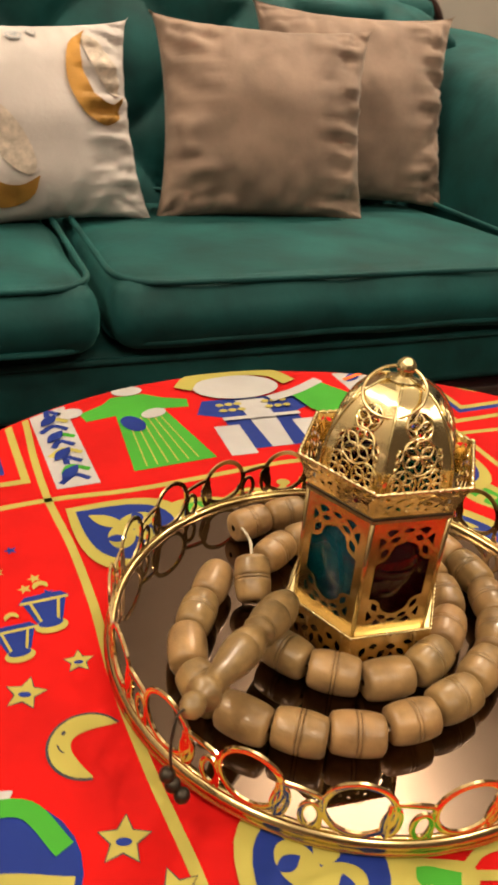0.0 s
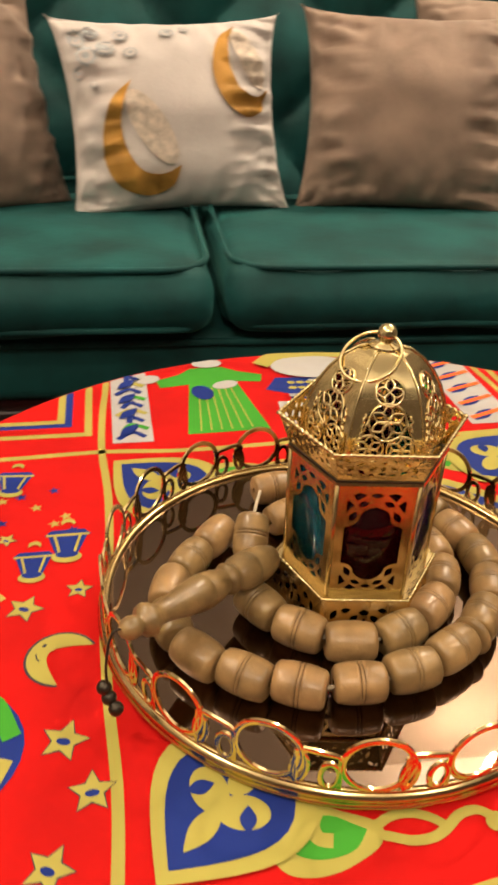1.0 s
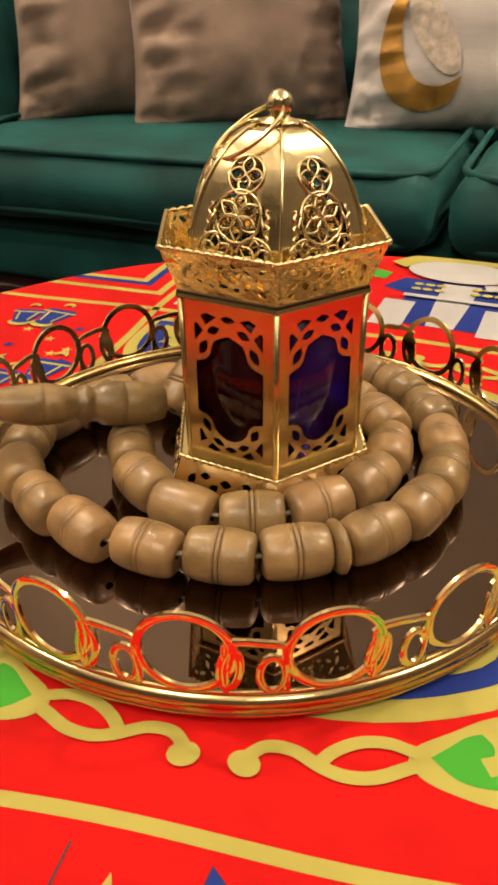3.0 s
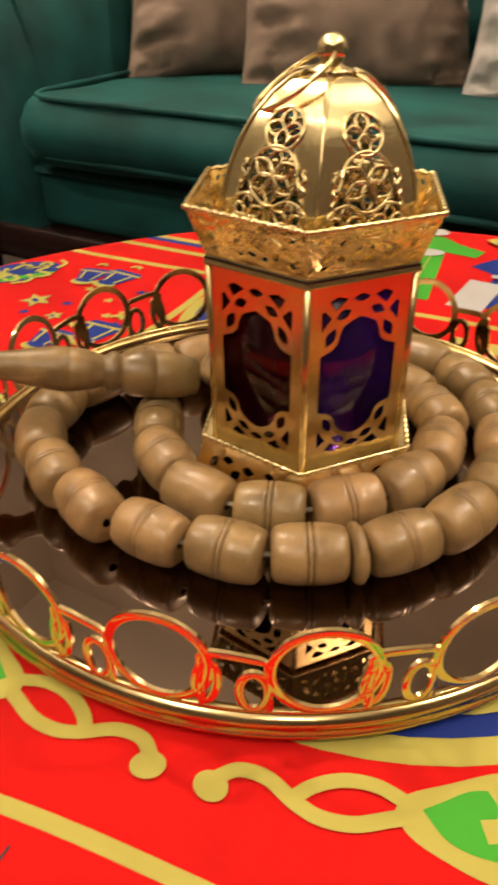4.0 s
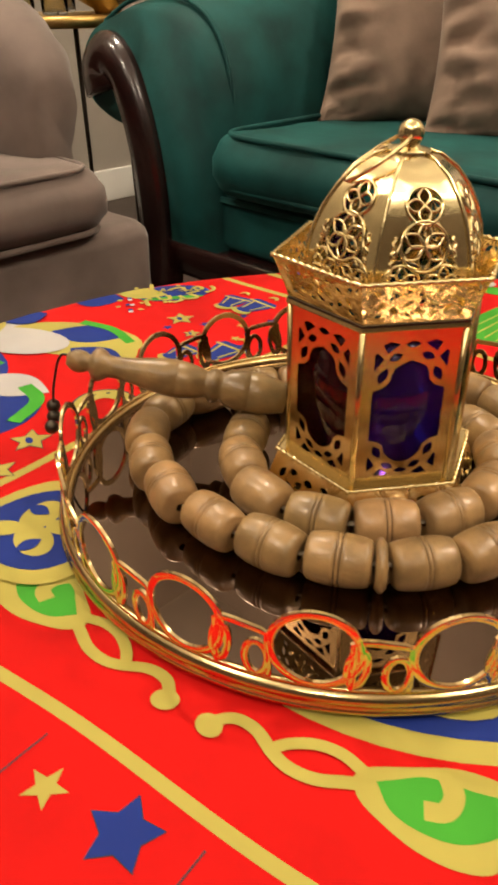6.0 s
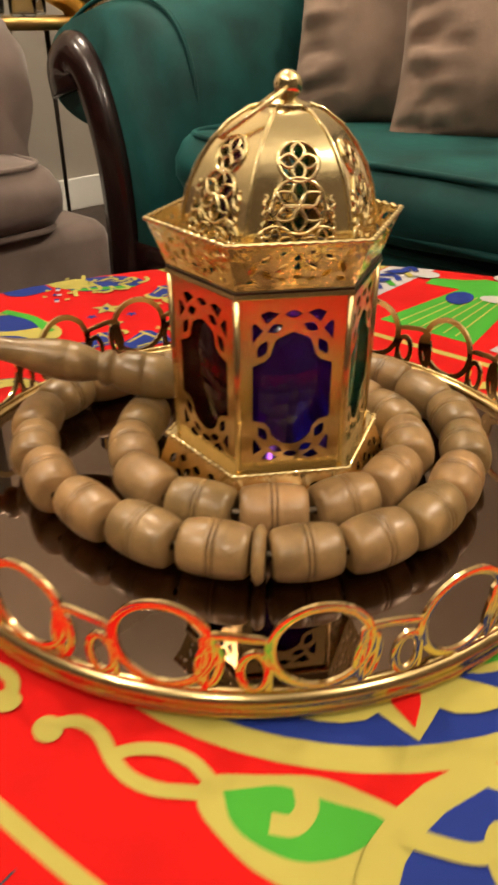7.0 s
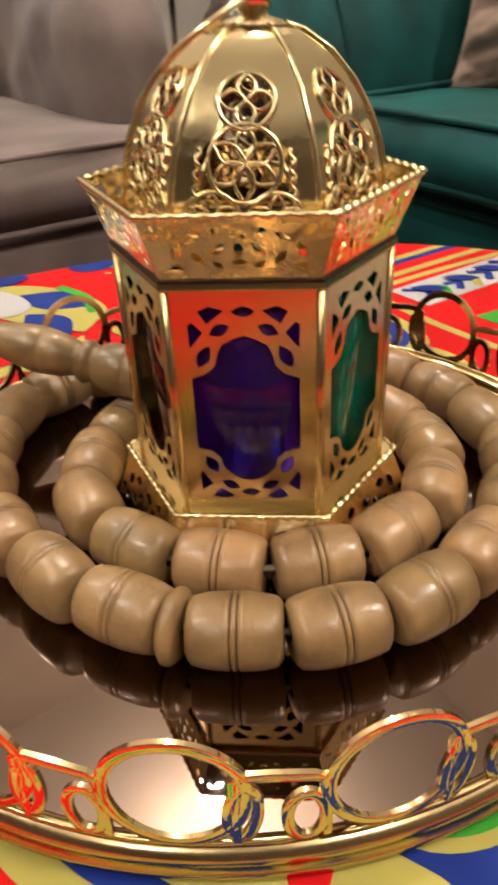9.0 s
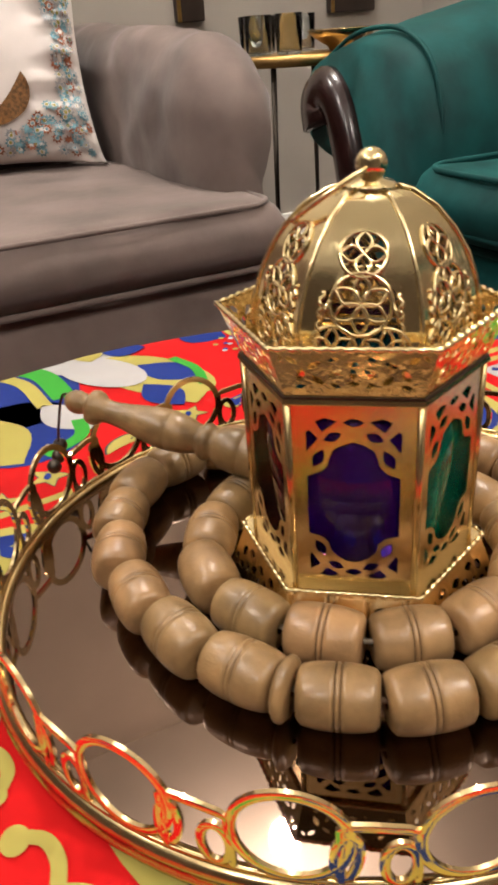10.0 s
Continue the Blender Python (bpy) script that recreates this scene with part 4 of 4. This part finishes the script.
# ---- scatter cushions ----
class Pillow:
    def __init__(self, w, h, d, seed):
        self.w, self.h, self.d, self.seed = w, h, d, seed

    def at(self, x, y, s, lift=0.0):
        """x, y from -1 to 1; s: -1 front, 1 back."""
        x, y = max(-1.0, min(1.0, x)), max(-1.0, min(1.0, y))
        px = x * (1 - 0.15 * (1 - y * y) ** 0.6 * abs(x) ** 3 - 0.02 * (x * y) ** 6)
        py = y * (1 - 0.13 * (1 - x * x) ** 0.6 * abs(y) ** 3 - 0.02 * (x * y) ** 6)
        f = max(0, (1 - x * x)) ** 0.62 * max(0, (1 - y * y)) ** 0.62
        e = max(0, abs(x) - 0.35) * max(0, abs(y) - 0.3)
        wr = noise.noise(Vector((x * 2.1 + self.seed, y * 2.3, s * 3))) * 0.10 + noise.noise(Vector((x * 2.0 + self.seed * 3, y * 8 + 1.5 * x * y, s))) * 1.25 * max(0, abs(x) - 0.35) + noise.noise(Vector((x * 8, y * 2.2 + self.seed, s))) * 0.95 * max(0, abs(y) - 0.45)
        fold = max(0, 1 - 7 * abs(noise.noise(Vector((x * 1.3 + self.seed * 5, y * 5.5 + 0.8 * abs(x), s * 4))))) * min(1, max(0, abs(x) - 0.3) * 2.2)
        fold += 0.7 * max(0, 1 - 7 * abs(noise.noise(Vector((x * 4.5, y * 1.4 + self.seed * 7, s * 4))))) * min(1, max(0, abs(y) - 0.5) * 2.2)
        t = self.d / 2 * f * (1 + wr) + 0.005 - 0.011 * fold * f ** 0.4 + lift
        t = max(t, 0.002 + lift)
        sag = 0.02 * self.w * (1 - y) * noise.noise(Vector((self.seed, x, 0)))
        return Vector((px * self.w / 2 + sag, s * t, py * self.h / 2 + self.h / 2))

    def mesh(self, n=60):
        bm = bmesh.new()
        grid = {}
        for s in (-1, 1):
            for i in range(n + 1):
                for j in range(n + 1):
                    if s > 0 and (i in (0, n) or j in (0, n)):
                        grid[s, i, j] = grid[-1, i, j]
                    else:
                        grid[s, i, j] = bm.verts.new(self.at(math.sin(math.pi / 2 * (2 * i / n - 1)), math.sin(math.pi / 2 * (2 * j / n - 1)), s))
            for i in range(n):
                for j in range(n):
                    bm.faces.new((grid[s, i, j], grid[s, i + 1, j], grid[s, i + 1, j + 1], grid[s, i, j + 1]))
        bmesh.ops.recalc_face_normals(bm, faces=bm.faces[:])
        return bm

    def patch(self, shapes, lift=0.0042):
        """Flat printed shapes, in -1 to 1, laid on the front; cut fine so that they follow the bulge."""
        me = bpy.data.meshes.new("print")
        bm = bmesh.new()
        mats = []
        for i, (poly, material) in enumerate(shapes):
            if material not in mats:
                mats.append(material)
            vs = [bm.verts.new((p[0], p[1], 0.0)) for p in poly]
            es = [bm.edges.new((vs[k - 1], vs[k])) for k in range(len(vs))]
            made = [f for f in bmesh.ops.triangle_fill(bm, use_beauty=True, use_dissolve=False, edges=es, normal=(0, 0, 1))["geom"] if isinstance(f, bmesh.types.BMFace)]
            for f in made:
                f.material_index = mats.index(material)
            span = max(p[0] for p in poly) - min(p[0] for p in poly)
            if span > 0.12:
                step = 0.045 if span > 0.3 else 0.1
                for ax in (0, 1):
                    for k in range(-int(0.95 / step), int(0.95 / step) + 1):
                        geom = set(made) | {e for f in made for e in f.edges} | {v for f in made for v in f.verts}
                        no = (1, 0, 0) if ax == 0 else (0, 1, 0)
                        co = (k * step, 0, 0) if ax == 0 else (0, k * step, 0)
                        g = bmesh.ops.bisect_plane(bm, geom=list(geom), plane_co=co, plane_no=no)["geom"]
                        made = [f for f in g if isinstance(f, bmesh.types.BMFace)]
            for v in {v for f in made for v in f.verts}:
                v.co = self.at(v.co.x, v.co.y, -1, lift + (0.0003 * i if i < 6 else 0.0003 * (i % 3) + 0.000001 * i))
        bmesh.ops.recalc_face_normals(bm, faces=bm.faces[:])
        bm.to_mesh(me)
        bm.free()
        for m in mats:
            me.materials.append(m)
        for p in me.polygons:
            p.use_smooth = True
        return me


def put_pillow(name, m, w, h, d, seed, material, label, prints=None):
    p = Pillow(w, h, d, seed)
    base = empty(name, m, label, "cushion", "scatter cushions")
    part("cover", p.mesh(), material, base)
    for shapes, text in prints or ():
        o = new("print", p.patch(shapes))
        o.parent = base
        o["label"] = text
    return base


S = ROOM
GOLDPRINT = mat("gold_crescent_print", (0.42, 0.21, 0.04, 1), 0.6, var=0.5, scale=9, spec=0.2)
GREYPRINT = mat("grey_blue_print", (0.40, 0.41, 0.42, 1), 0.8, var=0.3, scale=60, spec=0.2)
SHADEPRINT = mat("cream_relief_print", (0.53, 0.44, 0.36, 1), 0.8, var=0.3, scale=70, spec=0.2)
LEANT = -17
put_pillow("scatter_cushion", S @ pose(-0.675, 0.37, 0.430, LEANT, 0, 30), 0.45, 0.42, 0.17, 2.0, TAUPE, "plain taupe velvet cushion leaning in the sofa corner")
put_pillow("scatter_cushion", S @ pose(-0.415, 0.345, 0.428, LEANT, 0, 36), 0.44, 0.41, 0.18, 5.0, TAUPE, "plump taupe velvet cushion leaning on another one")
HORNS = [(-0.38, 0.30), (-0.58, 0.10), (-0.67, -0.29), (-0.58, -0.62), (-0.34, -0.80), (-0.12, -0.72), (-0.04, -0.50)]
HOLLOW = [(-0.04, -0.50), (-0.20, -0.58), (-0.38, -0.50), (-0.49, -0.20), (-0.47, 0.08), (-0.38, 0.30)]


def moon(k, dx, dy):
    """A slender golden crescent that cradles a pale relief."""
    edge = [tuple(p[:2]) for p in smoothline([(x, y, 0) for x, y in HORNS], 4)[:-1] + smoothline([(x, y, 0) for x, y in HOLLOW], 4)[:-1]]
    relief = oval(0.13, 0.38, -0.25, -0.14, 24, 22)
    return [([(x * k + dx, y * k + dy) for x, y in relief], SHADEPRINT), ([(x * k + dx, y * k + dy) for x, y in edge], GOLDPRINT)]


ringlets = []
for k, (x, y, r) in enumerate(((-0.8, 0.74, 0.10), (-0.66, 0.8, 0.08), (-0.74, 0.55, 0.11), (-0.56, 0.62, 0.09), (-0.84, 0.4, 0.07), (-0.42, 0.76, 0.07), (-0.36, 0.56, 0.06), (-0.7, 0.28, 0.04), (-0.05, 0.78, 0.07), (0.1, 0.84, 0.05))):
    ringlets += [(star(r, r * 0.78, 10, x=x, y=y), GREYPRINT), (oval(r * 0.66, x=x, y=y, n=14), WHITE), (oval(r * 0.3, x=x, y=y, n=10), GREYPRINT)]
put_pillow("scatter_cushion", S @ pose(-0.035, 0.375, 0.436, LEANT, -2, 8), 0.435, 0.36, 0.16, 8.0, WHITE, "white cushion printed with golden crescents and grey rosettes", [(moon(1.0, 0, 0), "golden crescent with cream relief"), (moon(0.85, 0.86, 0.615), "golden crescent with cream relief"), (ringlets, "grey rosettes")])
put_pillow("scatter_cushion", S @ pose(0.395, 0.385, 0.436, LEANT, 0, -9), 0.45, 0.385, 0.18, 11.0, TAUPE, "plump taupe velvet cushion standing on the seat")
put_pillow("scatter_cushion", S @ pose(0.655, 0.50, 0.44, LEANT, 0, -8), 0.47, 0.42, 0.16, 14.0, TAUPE, "plain taupe velvet cushion partly hidden behind another")

# ---- grey sofa ----
G = pose(-0.553, 0.624, 0, 0, 0, 115)
grey = empty("grey_sofa", G, "taupe grey velvet sofa with rounded arms and piped seat", "sofa")
cu = part("seat_cushion", cushion(-1.55, 0.055, 0.0, 0.76, 0.36, 0.462, 0.012, 30, 0.045, 4.0), GREY, grey)
part("piping", tube(rounded_loop(-1.54, 0.03, 0.012, 0.74, 0.459, 0.05), 0.004, 8, True), GREY, cu)
part("piping", tube(rounded_loop(-1.54, 0.045, 0.012, 0.74, 0.366, 0.05), 0.005, 8, True), GREY, cu)
part("base", lumpy(box(-1.6, 0.14, 0.022, 0.98, 0.05, 0.36, 0.03, 3), 0.005, 6), GREY, grey)


def round_arm():
    sec = smoothline([(p[0], p[1], 0) for p in ((-0.03, 0.40), (-0.03, 0.50), (-0.026, 0.60), (0.0, 0.655), (0.05, 0.672), (0.10, 0.655), (0.122, 0.60), (0.106, 0.53), (0.082, 0.48), (0.09, 0.43), (0.13, 0.37), (0.155, 0.20))], 5)
    bm = bmesh.new()
    rows = []
    for k in range(17):
        f = k / 16
        y = 0.10 + 0.84 * f
        sq = (0.55, 0.8, 0.93)[k] if k < 3 else 1.0
        rows.append([bm.verts.new((0.03 + (p.x - 0.03) * sq, y + (0.0 if k > 2 else 0.02 * (3 - k) * 0.2), 0.45 + (p.y - 0.45) * (sq if p.y > 0.45 else 1) + 0.05 * f * max(0, (p.y - 0.45) / 0.2))) for p in sec])
    for a, b in zip(rows, rows[1:]):
        for i in range(len(a) - 1):
            bm.faces.new((a[i], a[i + 1], b[i + 1], b[i]))
    bm.faces.new(rows[0])
    bm.faces.new(rows[-1][::-1])
    bmesh.ops.recalc_face_normals(bm, faces=bm.faces[:])
    bmesh.ops.subdivide_edges(bm, edges=[e for e in bm.edges if len(e.link_faces) == 2 and all(len(f.verts) == 4 for f in e.link_faces)], cuts=1, use_grid_fill=True)
    return lumpy(lumpy(bm, 0.012, 7, 2.0), 0.006, 19, 4.0)


part("arm", round_arm(), GREY, grey)
bk = lumpy(cushion(-1.5, -0.03, 0.72, 0.98, 0.42, 0.95, 0.0, 24, 0.07, 6.0), 0.006, 5)
part("back_cushion", bk, GREY, grey)
FLORAL = mat("turquoise_floral_print", (0.2, 0.36, 0.42, 1), 0.8, var=0.5, scale=80, spec=0.2)
DUSK = mat("rust_floral_print", (0.33, 0.12, 0.06, 1), 0.8, var=0.4, scale=80, spec=0.2)
SMILE = mat("brown_glitter_print", (0.16, 0.075, 0.02, 1), 0.6, var=0.6, scale=160, spec=0.3)
LINEN = mat("white_linen", (0.68, 0.62, 0.58, 1), 0.8, var=0.05, scale=20)
fl = []
rr = random.Random(5)
for k in range(820):
    x, y = rr.uniform(-0.92, 0.92), rr.uniform(-0.92, 0.92)
    if (x / 0.66) ** 2 + (y / 0.7) ** 2 < 1.1:
        continue
    r = rr.uniform(0.05, 0.06)
    fl += [(star(r, r * 0.6, 8, x=x, y=y, a0=rr.uniform(0, 90)), (FLORAL, GREYPRINT, FLORAL, DUSK, GREYPRINT, FLORAL)[k % 6]), (oval(r * 0.45, x=x, y=y, n=8), LINEN), (oval(r * 0.28, x=x, y=y, n=8), (YEL, FLORAL)[k % 2])]
fl += [([(x * 0.45, y * 0.33 - 0.36) for x, y in crescent(0.9, 0, 0, 90, 1.0, 18)], SMILE)]
put_pillow("scatter_cushion", G @ pose(-0.26, 0.60, 0.462, -20, 0, -14), 0.43, 0.43, 0.15, 21.0, LINEN, "white cushion with turquoise floral border and brown crescent", [(fl, "turquoise and rust floral border with brown crescent")])

# ---- side table with glassware ----
side_t = empty("side_table", pose(-1.52, 0.76, 0.07, 0, 0, 20), "small gold side table with slender dark metal legs", "side table")
BRASS = mat("aged_brass", (0.55, 0.36, 0.12, 1), 0.35, 1.0)
part("tabletop", lathe([(0, 0.535), (0.168, 0.535), (0.172, 0.538), (0.172, 0.556), (0.168, 0.56), (0, 0.56)], 48), BRASS, side_t, "round gold top")
for k in range(4):
    a = radians(45 + 90 * k)
    part("leg", tube([(0.145 * math.cos(a), 0.145 * math.sin(a), 0.536), (0.155 * math.cos(a), 0.155 * math.sin(a), 0.25), (0.165 * math.cos(a), 0.165 * math.sin(a), -0.07)], lambda f: 0.007 - 0.002 * f, 10), BLACKMETAL, side_t)
for k, (x, y) in enumerate(((-0.10, -0.07), (-0.02, -0.10), (0.06, -0.09), (-0.09, 0.03), (0.10, -0.02))):
    g = empty("drinking_glass", pose(-1.52 + x, 0.76 + y, 0.6305), "small clear glass tumbler on the side table", "glass", "glasses on the side table")
    part("bowl", lathe([(0, 0.0), (0.026, 0.0), (0.03, 0.004), (0.033, 0.085), (0.0315, 0.085), (0.028, 0.008), (0, 0.007)], 24), CLEAR, g)
dish = empty("gold_dish", pose(-1.46, 0.87, 0.6305), "scalloped gold dish on the side table", "dish")
part("bowl", lathe([(0, 0), (0.03, 0), (0.035, 0.01), (0.07, 0.03), (0.085, 0.045), (0.083, 0.047), (0.066, 0.034), (0.03, 0.013), (0, 0.012)], 32), GOLD2, dish)
BROWN = mat("dark_brown_wood", (0.03, 0.018, 0.012, 1), 0.5, var=0.3, scale=12)
for y, w in ((0.13, 0.09), (0.70, 0.17)):
    p = empty("wall_panel", ROOM @ pose(-2.2, y, 0.72), "tall narrow dark brown wooden panel on the wall", "wall panel", "wall panels")
    part("board", box(0.0, 0.03, -w / 2, w / 2, 0, 1.2, 0.004), BROWN, p)
    part("edge_strip", box(0.03, 0.036, -w / 2, -w / 2 + 0.012, 0, 1.2, 0.002), BRASS, p)
